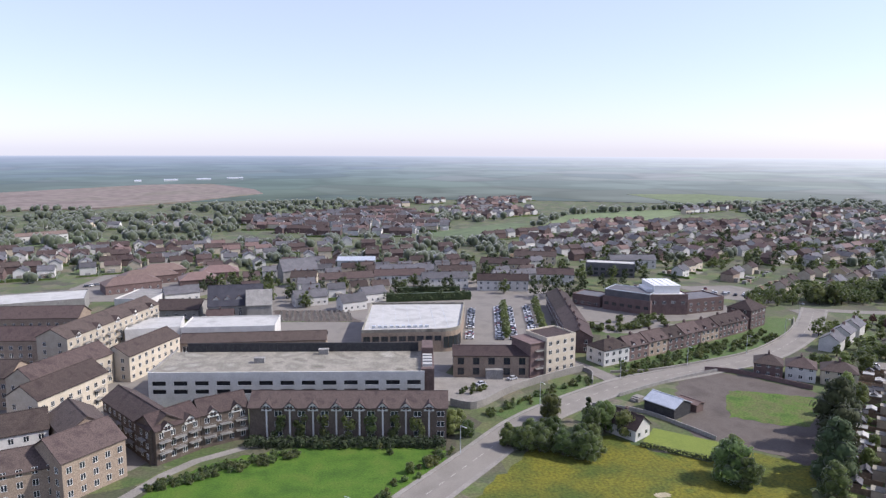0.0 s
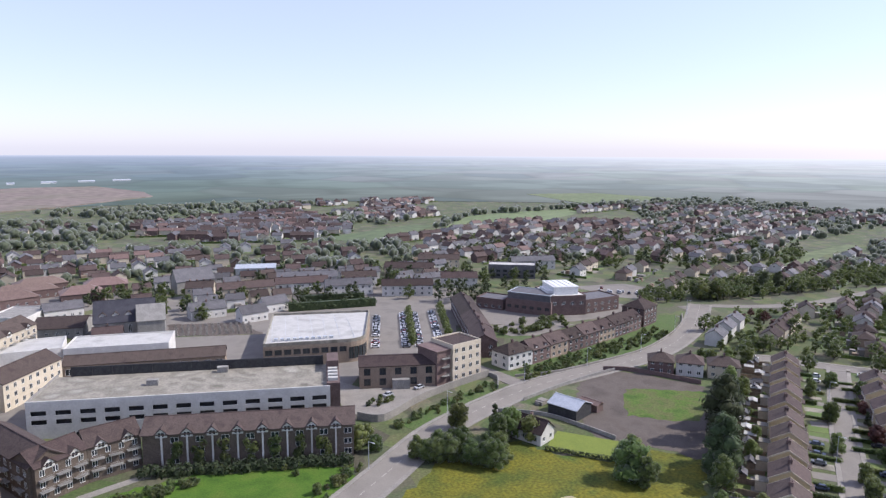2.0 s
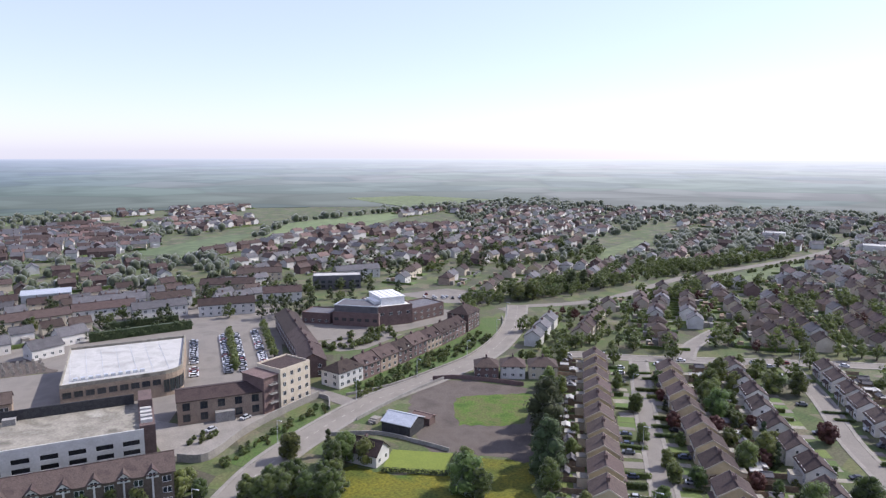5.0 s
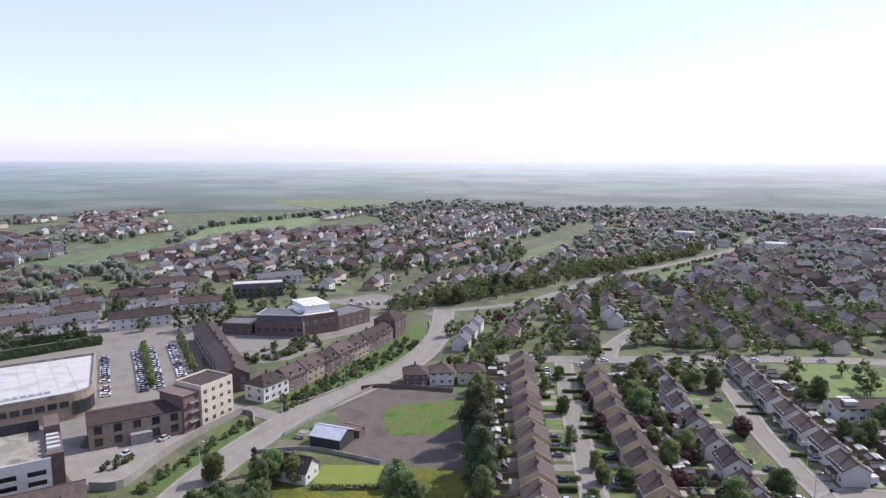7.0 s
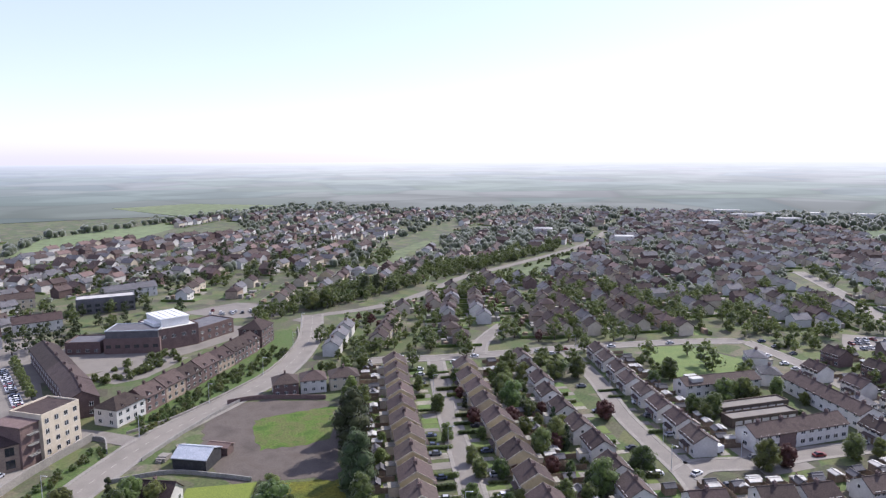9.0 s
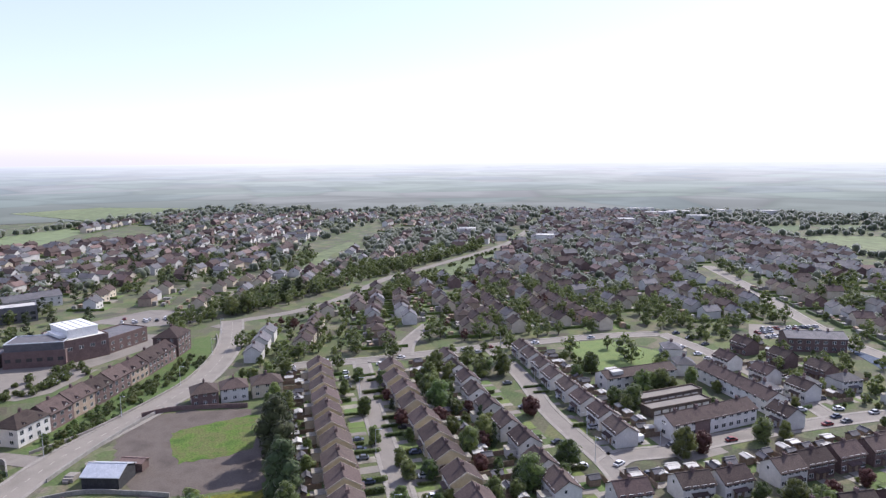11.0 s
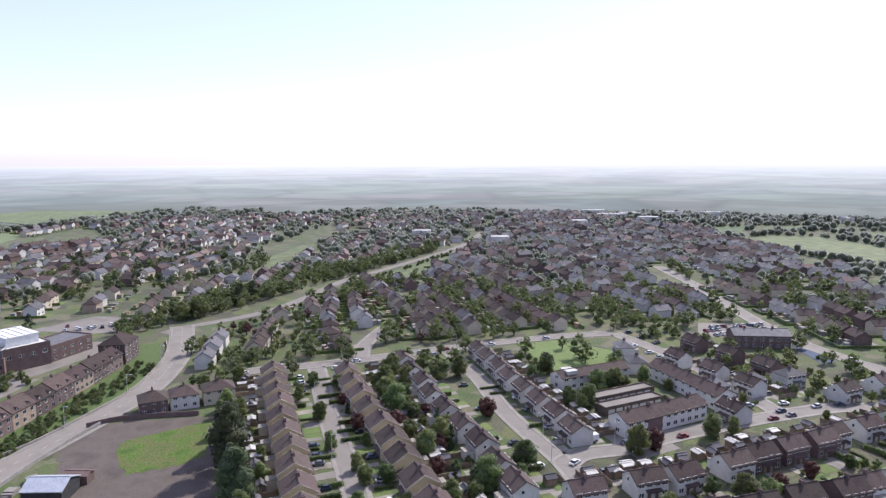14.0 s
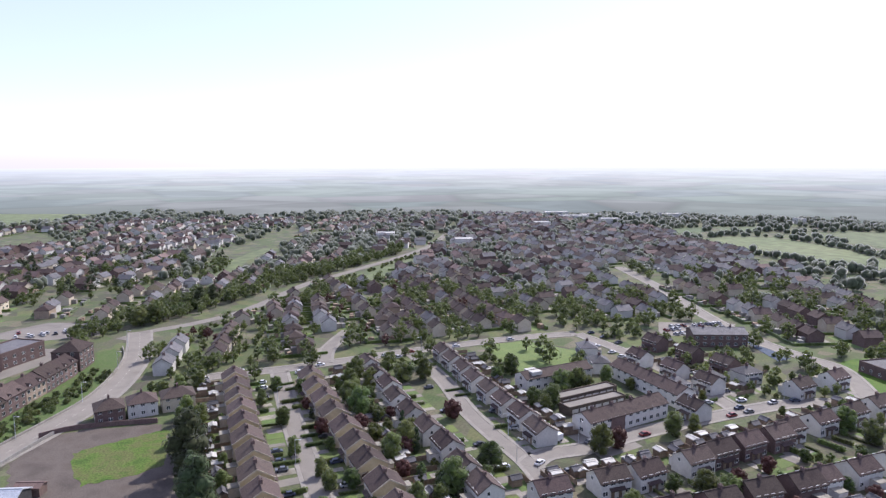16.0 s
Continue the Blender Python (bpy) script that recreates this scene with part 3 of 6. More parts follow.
low_wall("retaining_wall", [(46, 181), (53, 176.8), (66.8, 187), (81.4, 194.8), (99.6, 202.3)], 2.4, 0.5, PAVE, "pale concrete retaining wall with coping")
low_wall("retaining_wall", [(99.6, 202.3), (101, 198), (97, 189.5)], 1.4, 0.4, STONE, "dark stone wall at a road junction")
low_wall("garden_wall", [(108, 198), (125, 197), (150, 202), (170, 207.5), (187, 216), (204, 227), (218, 238.5), (228, 250)], 0.9, 0.45, PAVE, "low pale stone wall along the main road")
low_wall("garden_wall", [(100, 176.5), (118, 183.5), (138, 189.5), (150, 192)], 1.1, 0.3, STONE, "rough stone wall bordering a yard")
low_wall("garden_wall", [(88, 171), (100, 163), (106.5, 150), (110, 141)], 1.2, 0.3, STONE, "grey garden wall between plots")
low_wall("garden_wall", [(142, 193), (152, 187), (165, 168)], 1.6, 0.3, BRICK, "brick wall between yard and houses")
field("bank", [(56, 172), (69, 182), (84, 190), (96, 189), (90, 182.5), (76, 175.5), (61, 166.5)], ROUGH, 0.05, "overgrown grass bank beneath a wall")

# ---- town buildings
# parking deck
m, L = at_line((-43.2, 199.3), (38.2, 182.8))
deck = thing("parking_deck", "long white two-storey parking deck with dark openings", "car park", m)
D, TOP = 23.5, 10.0
bm = bmesh.new()
for z0, z1 in ((0, 4.1), (5.5, 6.7), (8.1, TOP + 0.9)):
    box(bm, 0, 0, z0, L, 0.35, z1)
NB = 13
pitch = L / NB
for z0 in (4.1, 6.7):
    for i in range(NB + 1):
        x = i * pitch
        box(bm, max(0, x - 1.15), 0.003, z0, min(L, x + 1.15), 0.35, z0 + 1.4)
part("facade", bm, WHITE, deck, "white rendered facade")
# solid near-black box whose colour stands for shade behind the openings
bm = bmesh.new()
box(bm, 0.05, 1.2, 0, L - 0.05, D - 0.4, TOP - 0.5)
part("core", bm, DARK, deck, "near-black filler for the shaded deck inside")
bm = bmesh.new()
box(bm, 0.4, 0.36, TOP - 0.45, L - 0.4, D, TOP)
part("roof_deck", bm, CONCRETE, deck, "stained concrete roof deck")
bm = bmesh.new()
box(bm, 0, 0.36, 0, 0.38, D, TOP + 0.9)
part("side_wall", bm, STONE, deck)
bm = bmesh.new()
box(bm, 4, D, 0, L - 2, D + 0.4, TOP + 3.0)
for i in range(14):
    box(bm, 4 + i * (L - 6.5) / 13, D - 0.15, TOP, 4.3 + i * (L - 6.5) / 13, D, TOP + 3.1)
part("rear_wall", bm, DARK, deck, "dark ribbed parapet wall")
bm = bmesh.new()
box(bm, L - 1.0, 2, 0, L + 3.0, D + 1, TOP + 1.0)
box(bm, L - 0.8, D - 8, TOP + 1.0, L + 2.8, D + 0.8, TOP + 3.6)
part("stair_tower", bm, BRICK, deck, "brick stair tower")
for i in range(4):
    bm = bmesh.new()
    box(bm, L - 0.6, 4.0 + i * 3, TOP + 1.0, L + 2.4, 5.6 + i * 3, TOP + 1.9)
    part("vent_unit", bm, WHITEROOF, deck)
for x, y in ((29, 11), (48, 20)):
    bm = bmesh.new()
    box(bm, x, y, TOP, x + 3.2, y + 1.8, TOP + 1.6)
    box(bm, x - 0.1, y - 0.1, TOP + 1.6, x + 3.3, y + 1.9, TOP + 1.75)
    part("roof_hatch", bm, STONE, deck)

# gabled terrace in front of the deck
m, L = at_line((-12.5, 169.3), (39.0, 157.5))
terr = thing("gabled_terrace", "long brown-roofed terrace with white pillars and climbing plants", "building", m)
D, E, R = 10.5, 9.0, 11.6
# wall colour darkened to carry the shade on the facade
part("wall", wall_mesh(L, D, E, R, "gable"), DARKSHADEBRICK, terr)
roof = part("roof", roof_mesh(L, D, E, R, "gable", 0.5), TILE, terr)
NG = 8
gab = bmesh.new()
prof = [(-1.4, 0), (1.4, 0), (1.4, 1.0), (0, 2.3), (-1.4, 1.0)]
a = [gab.verts.new((x, -0.25, z)) for x, z in prof]
b = [gab.verts.new((x, 3.0, z)) for x, z in prof]
gab.faces.new(a), gab.faces.new(b[::-1])
for i in range(5):
    gab.faces.new((a[i], b[i], b[(i + 1) % 5], a[(i + 1) % 5]))
gable = mesh_of("gablet", gab, WHITE)
grf = bmesh.new()
for s in (-1, 1):
    pts = [(0, 2.32), (s * 1.75, 0.72), (s * 1.75, 0.94), (0, 2.56)]
    a, b = [grf.verts.new((x, -0.5, z)) for x, z in pts], [grf.verts.new((x, 3.2, z)) for x, z in pts]
    grf.faces.new(a), grf.faces.new(b[::-1])
    for i in range(4):
        grf.faces.new((a[i], b[i], b[(i + 1) % 4], a[(i + 1) % 4]))
gable_roof = mesh_of("gablet_roof", grf, TILE)
pil = bmesh.new()
box(pil, -0.2, -0.45, 0, 0.2, 0.0, 8.7)
pillar = mesh_of("pillar", pil, WHITE)
for i in range(NG):
    x = L * (i + 0.75) / (NG + 0.5)
    g = part("gablet", gable, None, terr, "white gabled dormer", pose(x, 0, E - 0.9))
    part("gablet_roof", gable_roof, None, g)
    part("window", window_mesh(1.6, 1.2), None, g, "", pose(0, -0.26, 0.2))
    part("pillar", pillar, None, terr, "slim white pillar", pose(x, 0, 0))
    for s in range(3):
        part("window", window_mesh(2.0, 1.5), None, terr, "", pose(x + L / (NG + 0.5) / 2, -0.01, 0.9 + 2.8 * s))


def leaves(bm, centre, radii, count, size, rnd, mi=0):
    """Leaf clumps: small tilted leaf-shaped faces over an uneven ellipsoid."""
    for _ in range(count):
        v = Vector((rnd.gauss(0, 1), rnd.gauss(0, 1), rnd.gauss(0, 1))).normalized()
        r = 0.9 + 0.28 * rnd.random()
        p = Vector(centre) + Vector((v.x * radii[0], v.y * radii[1], v.z * radii[2])) * r
        u = v.cross(Vector((rnd.random() - 0.5, rnd.random() - 0.5, rnd.random() - 0.5))).normalized()
        w = (v.cross(u) + 0.7 * v * (rnd.random() - 0.3)).normalized()
        s = size * (0.6 + 0.8 * rnd.random())
        q = [p + u * s * 0.5, p + w * s, p - u * s * 0.5, p - w * s]
        bm.faces.new([bm.verts.new(c) for c in q]).material_index = mi


rnd = random.Random(5)
for i in range(NG - 1):
    bm = bmesh.new()
    for k in range(8):
        leaves(bm, (rnd.uniform(-1.3, 1.3), -0.3, rnd.uniform(0.8, 6.2)), (0.9, 0.45, 1.1), 45, 0.45, rnd)
    part("climber", bm, LEAF, terr, "dense green climbing plant", pose(L * (i + 1.25) / (NG + 0.5), -0.1, 0))
bm = bmesh.new()
for k in range(190):
    leaves(bm, (k * 0.272 + rnd.random(), -3.9 + rnd.uniform(-2.2, 2.2), rnd.uniform(0.5, 1.5)), (1.0, 0.9, 1.0), 26, 0.45, rnd)
hedge = thing("hedge", "dark clipped hedge along the terrace foot", "hedge", m)
part("leaves", bm, LEAFDARK, hedge)


def balcony_mesh(w=3.0, d=1.3):
    bm = bmesh.new()
    box(bm, -w / 2, -d, 0, w / 2, 0, 0.18)
    for z in (0.6, 1.05):
        box(bm, -w / 2, -d, z, w / 2, -d + 0.06, z + 0.06)
    for i in range(7):
        x = -w / 2 + i * (w - 0.06) / 6
        box(bm, x, -d, 0.18, x + 0.06, -d + 0.06, 1.05)
    return mesh_of("balcony", bm, STONE)


BALCONY = balcony_mesh()


def apartment(label, p0, p1, d, eave, ridge, wall, roof, storeys=3, bay=3.2, balconies=0, ends=2, gables=0, chimneys=0):
    root = building("apartment_block", label, "apartments", p0, p1, d, eave, ridge, "gable", wall, roof, storeys, bay, 1.2, 1.5, chimneys, False, ends, "apartment blocks")
    L = math.dist(p0, p1)
    for i in range(balconies):
        x = L * (i + 0.5) / balconies
        for s in range(1, storeys):
            part("balcony", BALCONY, None, root, "grey steel balcony", pose(x, 0, s * 2.8 + 0.1))
    for i in range(gables):
        x = L * (i + 0.5) / gables
        g = part("gablet", gable, None, root, "white gabled dormer", pose(x, 0, eave - 0.9))
        part("gablet_roof", gable_roof, None, g)
        part("window", window_mesh(1.6, 1.2), None, g, "", pose(0, -0.26, 0.2))
    return root


BROWN = "buff brick apartment block under a brown tiled roof"
# darker brick colour stands for the shade on these three wings
apartment("curved apartment wing with balconies and brown tiled roof", (-34, 158.2), (-24.5, 166), 9.5, 9, 11.8, DARKSHADEBRICK, TILE, 3, 3.0, 3, 0, 2)
apartment("curved apartment wing with balconies and brown tiled roof", (-24.4, 166.1), (-12.8, 170.6), 9.5, 9, 11.8, DARKSHADEBRICK, TILE, 3, 3.0, 3, 0, 2)
apartment("apartment wing with white pillars and brown tiled roof", (-52, 184), (-35.5, 159), 9, 9, 11.8, DARKSHADEBRICK, TILE, 3, 3.2, 4, 0, 0)
apartment("gable-ended buff apartment block beside a courtyard", (-50.5, 143.5), (-40, 154.5), 13, 9.5, 13.5, BUFF, TILE, 3, 3.0, 0, 3, 0)
apartment(BROWN, (-45, 164), (-53, 178), 11, 9.5, 13, BUFF, TILE, 3, 3.2, 0, 2, 0)
apartment("white-walled apartment block with brown roof", (-78, 160), (-60, 166), 11, 9, 12.5, WHITE, TILE, 3, 3.0, 0, 2, 0)
apartment("cream apartment block at the meadow's edge", (-78, 140), (-52.5, 147.5), 10, 7.5, 11, BUFF, TILE, 3, 3.0, 0, 2, 0)
apartment("long buff apartment block with brown roof", (-68, 184), (-56, 206), 11, 10, 13.5, CREAM, TILE, 3, 3.2, 3, 2, 0)
apartment("cream apartment block with stacked balconies", (-74, 200), (-59, 226), 11, 10, 13.5, CREAM, TILE, 3, 3.2, 4, 2, 0)
apartment("short cream apartment block behind a yard", (-53.5, 224), (-41, 247), 11, 9, 12, CREAM, TILE, 3, 3.2, 0, 2, 0)
apartment("long cream apartment block with stacked balconies", (-76, 238), (-55, 288), 12, 12.5, 15.5, CREAM, TILE, 4, 3.3, 9, 2, 5)
apartment(BROWN, (-112, 252), (-80, 246), 12, 10, 13.5, BUFF, TILE, 3, 3.4, 0, 2, 0)
apartment(BROWN, (-108, 212), (-83, 206), 12, 10, 13.5, BUFF, TILE, 3, 3.4, 0, 2, 0)
apartment(BROWN, (-120, 285), (-84, 280), 12, 10, 13.5, BUFF, TILE, 3, 3.4, 0, 2, 0)
apartment("pale apartment block with a shallow roof", (-110, 180), (-86, 182), 12, 9, 12, CREAM, TILE, 3, 3.4, 0, 2, 0)

# low shops with white flat roofs
building("shop_unit", "low retail unit with white flat roof", "shop", (-139, 322), (-95, 330), 24, 7, 7, "flat", STONE, WHITEROOF)
building("shop_unit", "low retail unit with white flat roof", "shop", (-63, 262), (-43, 263), 17, 8, 8, "flat", WHITE, WHITEROOF, 1, 4)
building("shop_unit", "low retail unit with white flat roof", "shop", (-42.5, 261), (-7, 256.5), 17, 8, 8, "flat", WHITE, WHITEROOF, 1, 4)
building("shop_row", "brown-roofed row of shops with arched openings", "shop", (-41, 247.5), (12, 241), 8, 6, 8.4, "gable", BUFF, TILE, 1, 4.2, 2.4, 2.2, sill=2.6)

# supermarket
m, L = at_line((25.3, 239.7), (60.0, 234.7))
shop = thing("supermarket", "supermarket with white membrane roof and curved glazed corner", "shop", m)
D = 47
outl = [(0, 0), (L - 4, 0)] + [(L - 4 + 8 * math.sin(a), 8 - 8 * math.cos(a)) for a in [radians(q) for q in range(10, 91, 16)]] + [(L + 10, D - 2), (3, D)]
bm = bmesh.new()
prism(bm, outl, 0, 8.0)
part("wall", bm, BUFF, shop)
cx, cy = L / 2, D / 2
bm = bmesh.new()
prism(bm, [(cx + (x - cx) * 0.97, cy + (y - cy) * 0.97) for x, y in outl], 8.0, 8.35)
rf = part("roof", bm, WHITEROOF, shop, "white membrane roof")
for i in range(7):
    bm = bmesh.new()
    box(bm, 3 + i * (L - 4) / 6, 3, 8.35, 3.12 + i * (L - 4) / 6, D - 4, 8.42)
    part("roof_seam", bm, METAL, rf)
bm = bmesh.new()
for i in range(len(outl)):
    a, b = Vector(outl[i]), Vector(outl[(i + 1) % len(outl)])
    n = Vector((-(b - a).y, (b - a).x)).normalized() * 0.45
    prism(bm, [a, b, b + n, a + n], 8.0, 9.2)
part("parapet", bm, CONCRETE, shop, "pale parapet")
for i in range(9):
    part("window", window_mesh(2.6, 2.0, "dark"), None, shop, "", pose(2 + (L - 6) * i / 8.5, -0.01, 4.5))
for i in range(6):
    a = radians(10 + i * 15)
    part("window", window_mesh(1.8, 4.5, "dark"), None, shop, "", pose(L - 4 + 8.02 * math.sin(a), 8 - 8.02 * math.cos(a), 1.5, 0, 0, math.degrees(a)))
for i in range(10):
    bm = bmesh.new()
    box(bm, 4 + i * 2.3, 5.2, 8.35, 5.4 + i * 2.3, 6.6, 9.3)
    part("vent_unit", bm, METAL, rf)

# brick offices and apartments by the junction
office = building("office_building", "buff brick offices with tall windows and brown roof", "offices", (53, 205.8), (78.5, 199.6), 13, 7.6, 9.2, "gable", BUFF, TILE, 2, 5.2, 2.2, 2.4, 0, False, 2, rise=3.6, key="dark")
bm = bmesh.new()
box(bm, 11, -2.2, 0, 17, 0, 3.4)
part("porch", bm, STONE, office, "glazed entrance porch")
corner = building("apartment_tower", "four-storey cream apartment block at the junction", "apartments", (84.5, 199.5), (97, 203.5), 12, 13.2, 13.2, "flat", CREAM, TILE, 4, 3.1, 1.3, 1.5, 0, False, 2, rise=3.1, sill=1.4)
bm = bmesh.new()
box(bm, -6, 1.2, 0, 0, 12, 12.0)
box(bm, -6.4, 0.8, 12.0, 0, 12.4, 12.3)
part("stair_wing", bm, BRICK, corner, "brown brick stair wing")
for s in range(3):
    part("balcony", BALCONY, None, corner, "grey steel balcony", pose(-2.6, 1.2, 3.1 + s * 3.1))

# brown-roofed wing beside the car park and terrace along the main road
for a, b in (((125, 300), (115, 264)), ((114.8, 263.5), (109.5, 243)), ((109.3, 242.5), (102.5, 224))):
    building("brick_terrace", "dark brick terrace with long brown roof", "terrace", a, b, 10, 6.4, 9.2, "gable", BRICK, TILE, 2, 4.0, 1.3, 1.4, 2, True, 2)
TERR = [(109, 205), (121, 208.6), (131, 212), (141, 215.6), (151, 219.3), (161, 223.2), (172, 227.4), (183, 232), (193, 236.6)]
for i, (a, b) in enumerate(zip(TERR, TERR[1:])):
    wall = BUFF if i in (2, 5) else BRICK
    if i == 0:
        wall = WHITE
    t = building("town_house", "terraced town house with dormers and brown roof", "house", a, b, 9.2, 5.7 - 0.35 * (i % 2), 8.5 - 0.35 * (i % 2), "hip" if i == 0 else "gable", wall, TILE, 2, 3.2, 1.4, 1.4, 1, True, 2 if i == 0 else 0, "town houses along the main road", 2.6, "plain", 0.9)
    for k in range(2):
        g = part("gablet", gable, None, t, "white gabled dormer", pose(math.dist(a, b) * (k + 0.5) / 2, 0.6, 4.9) @ Matrix.Scale(0.8, 4))
        part("gablet_roof", gable_roof, None, g)
building("corner_house", "tall brown corner house with gabled roof", "house", (195, 237.5), (207, 243.5), 11, 8.2, 11.6, "hip", BRICK, TILE, 3, 3.5, 1.3, 1.5, 1, False, 2)

# brick hall with a white-roofed upper block
hall = building("brick_hall", "large dark brick hall with set-back dark upper storey", "hall", (149.5, 287.5), (165, 269.5), 15, 6.4, 6.4, "flat", BRICK, SLATE, 1, 4.2, 2.2, 1.5, sill=2.6, key="dark")
HL = math.dist((149.5, 287.5), (165, 269.5))
bm = bmesh.new()
box(bm, 0.7, 0.7, 6.3, HL - 0.7, 14.3, 10.0)
upper = part("upper_storey", bm, SLATE, hall, "dark slate-clad upper storey")
bm = bmesh.new()
for q in ((0.5, 0.5, HL - 0.5, 0.9), (0.5, 14.1, HL - 0.5, 14.5), (0.5, 0.9, 0.9, 14.1), (HL - 0.9, 0.9, HL - 0.5, 14.1)):
    box(bm, q[0], q[1], 10.0, q[2], q[3], 10.35)
part("coping", bm, METAL, upper, "pale metal coping")
building("brick_annexe", "low brick annexe with flat grey roof", "hall", (139.5, 301), (149, 289.5), 13, 5.0, 5.0, "flat", BRICK, SLATE, 1, 4, 1.6, 1.3)
building("brick_hall", "dark brick hall wing with flat roof", "hall", (184, 268.5), (206, 271.5), 15, 6.6, 6.6, "flat", BRICK, SLATE, 2, 4.4, 1.6, 1.3, rise=2.9)
white = building("white_roof_block", "brick hall with stepped bright white roof", "hall", (165.5, 271), (183.5, 267.5), 24, 9.4, 9.4, "flat", BRICK, WHITE, 1, 4.4, 1.8, 1.4, sill=5.4)
WL = math.dist((165.5, 271), (183.5, 267.5))
bm = bmesh.new()
box(bm, 3.2, 4.0, 9.4, WL - 2.6, 21.5, 13.2)
box(bm, 2.9, 3.7, 13.2, WL - 2.3, 21.8, 13.5)
pav = part("roof_pavilion", bm, FRAME, white, "white roof pavilion")
for k in range(4):
    bm = bmesh.new()
    box(bm, 4.4 + k * 3.0, 3.8, 13.5, 4.6 + k * 3.0, 21.6, 13.75)
    part("roof_rib", bm, FRAME, pav)
bm = bmesh.new()
box(bm, 0.5, 6.0, 9.4, 3.2, 18.0, 11.4)
part("roof_step", bm, FRAME, white, "lower white roof step")
building("office_building", "glass-fronted office block with pale roof", "offices", (180, 372), (206, 358), 12, 8, 8, "flat", SLATE, WHITEROOF, 2, 4, 2.4, 1.6, key="dark")

# mid-town rows and the church
TOWN = [((101, 342), (128, 334)), ((119, 398), (147, 384)), ((72, 352), (98, 350)), ((47, 366), (76, 364)), ((16, 361), (46, 363)), ((50, 384), (84, 378)), ((86, 372), (106, 370)), ((0, 372), (14, 369)), ((206, 390), (236, 384)), ((140, 352), (160, 345)), ((150, 420), (176, 410))]
for i, (a, b) in enumerate(TOWN):
    building("terrace", "pale rendered terrace with grey slate roof", "terrace", a, b, 9, 6, 8.8, "gable", (WHITE, CREAM, WHITE)[i % 3], (TILE, TILE, SLATE)[i % 3], 2, 4.0, 1.2, 1.4, 4, False, 0, "town terraces")
DARKSLATE = material("dark_roof_slates", [(0.045, 0.045, 0.055), (0.065, 0.064, 0.075)], 0.8, 0.4, 3.5, 0.4, spec=0.15)
church = building("church", "grey stone church with steep slate roof", "church", (-37, 303), (-13, 303), 13, 7, 15, "gable", STONE, DARKSLATE, 1, 4, 1.2, 3.6, sill=2)
bm = bmesh.new()
along(bm, [(-3, 0), (7, 0), (7, 7), (2, 13), (-3, 7)], 17, 28)
part("transept", bm, STONE, church, "pale stone transept")
bm = bmesh.new()
along(bm, [(-3.4, 6.8), (2, 13.1), (7.4, 6.8), (7.4, 7.15), (2, 13.5), (-3.4, 7.15)], 16.6, 28.4)
part("transept_roof", bm, STONE, church, "pale transept roof")
for k in range(3):
    g = part("gablet", gable, None, church, "white gabled dormer", pose(3.5 + k * 5, 2.0, 8.6))
    part("gablet_roof", gable_roof, None, g)
building("workshop", "low stone workshop under a broad brown roof", "hall", (-62, 313), (-42, 310), 20, 4, 6.8, "gable", STONE, TILE, 1, 4)
building("shop_unit", "low flat-roofed shop behind apartments", "shop", (-84, 338), (-67, 333), 24, 4.5, 4.5, "flat", WHITE, STONE, 1, 4)
building("parish_house", "small stone house beside the church", "house", (-36, 287), (-25, 287), 8, 4.5, 8, "gable", STONE, TILE, 1, 3.5, 1.1, 1.3, 1, False, 1)
building("chapel", "grey hall with steep roof and lantern", "hall", (-4, 386), (16, 392), 12, 7, 13, "gable", STONE, SLATE, 1, 4)
for a, b in (((2, 322), (18, 326)), ((24, 308), (36, 312)), ((36, 324), (48, 328)), ((-30, 338), (-14, 342)), ((-62, 345), (-46, 350))):
    building("cottage", "white rendered cottage with slate roof", "house", a, b, 8, 4.5, 7.5, "gable", WHITE, SLATE, 1, 3.5, 1.1, 1.2, 1, False, 1, "town cottages")
for a, b in (((-96, 372), (-70, 384)), ((-92, 392), (-64, 404)), ((-60, 380), (-40, 384)), ((-86, 412), (-62, 420)), ((-52, 402), (-30, 404))):
    building("market_hall", "low building with broad red tiled roof", "shop", a, b, 14, 4.6, 8, "hip", BRICK, REDTILE, 1, 4)
building("long_shed", "pale metal warehouse with shallow roof", "warehouse", (30, 424), (54, 420), 14, 6, 7.5, "gable", METAL, METAL)
building("long_shed", "low white shed with metal roof", "shed", (86, 446), (108, 436), 8, 3.5, 4.5, "gable", WHITE, METAL)
building("school", "long white school building with pale roof", "school", (-212, 585), (-180, 606), 12, 7, 9, "gable", WHITE, REDTILE, 2, 4)
# tall evergreen screen hedges behind the supermarket
for a, b in (((47, 325), (92, 322)), ((56, 340), (90, 337))):
    m, L = at_line(a, b)
    h = thing("hedge", "tall dark evergreen screen hedge", "hedge", m, "screen hedges")
    bm = bmesh.new()
    box(bm, 0.5, -1, 0, L - 0.5, 1, 4.2)
    for k in range(int(L * 1.4)):
        leaves(bm, (k / 1.4, rnd.uniform(-0.5, 0.5), rnd.uniform(1, 4.3)), (1.1, 1.4, 1.0), 26, 0.5, rnd)
    part("leaves", bm, LEAFDARK, h)
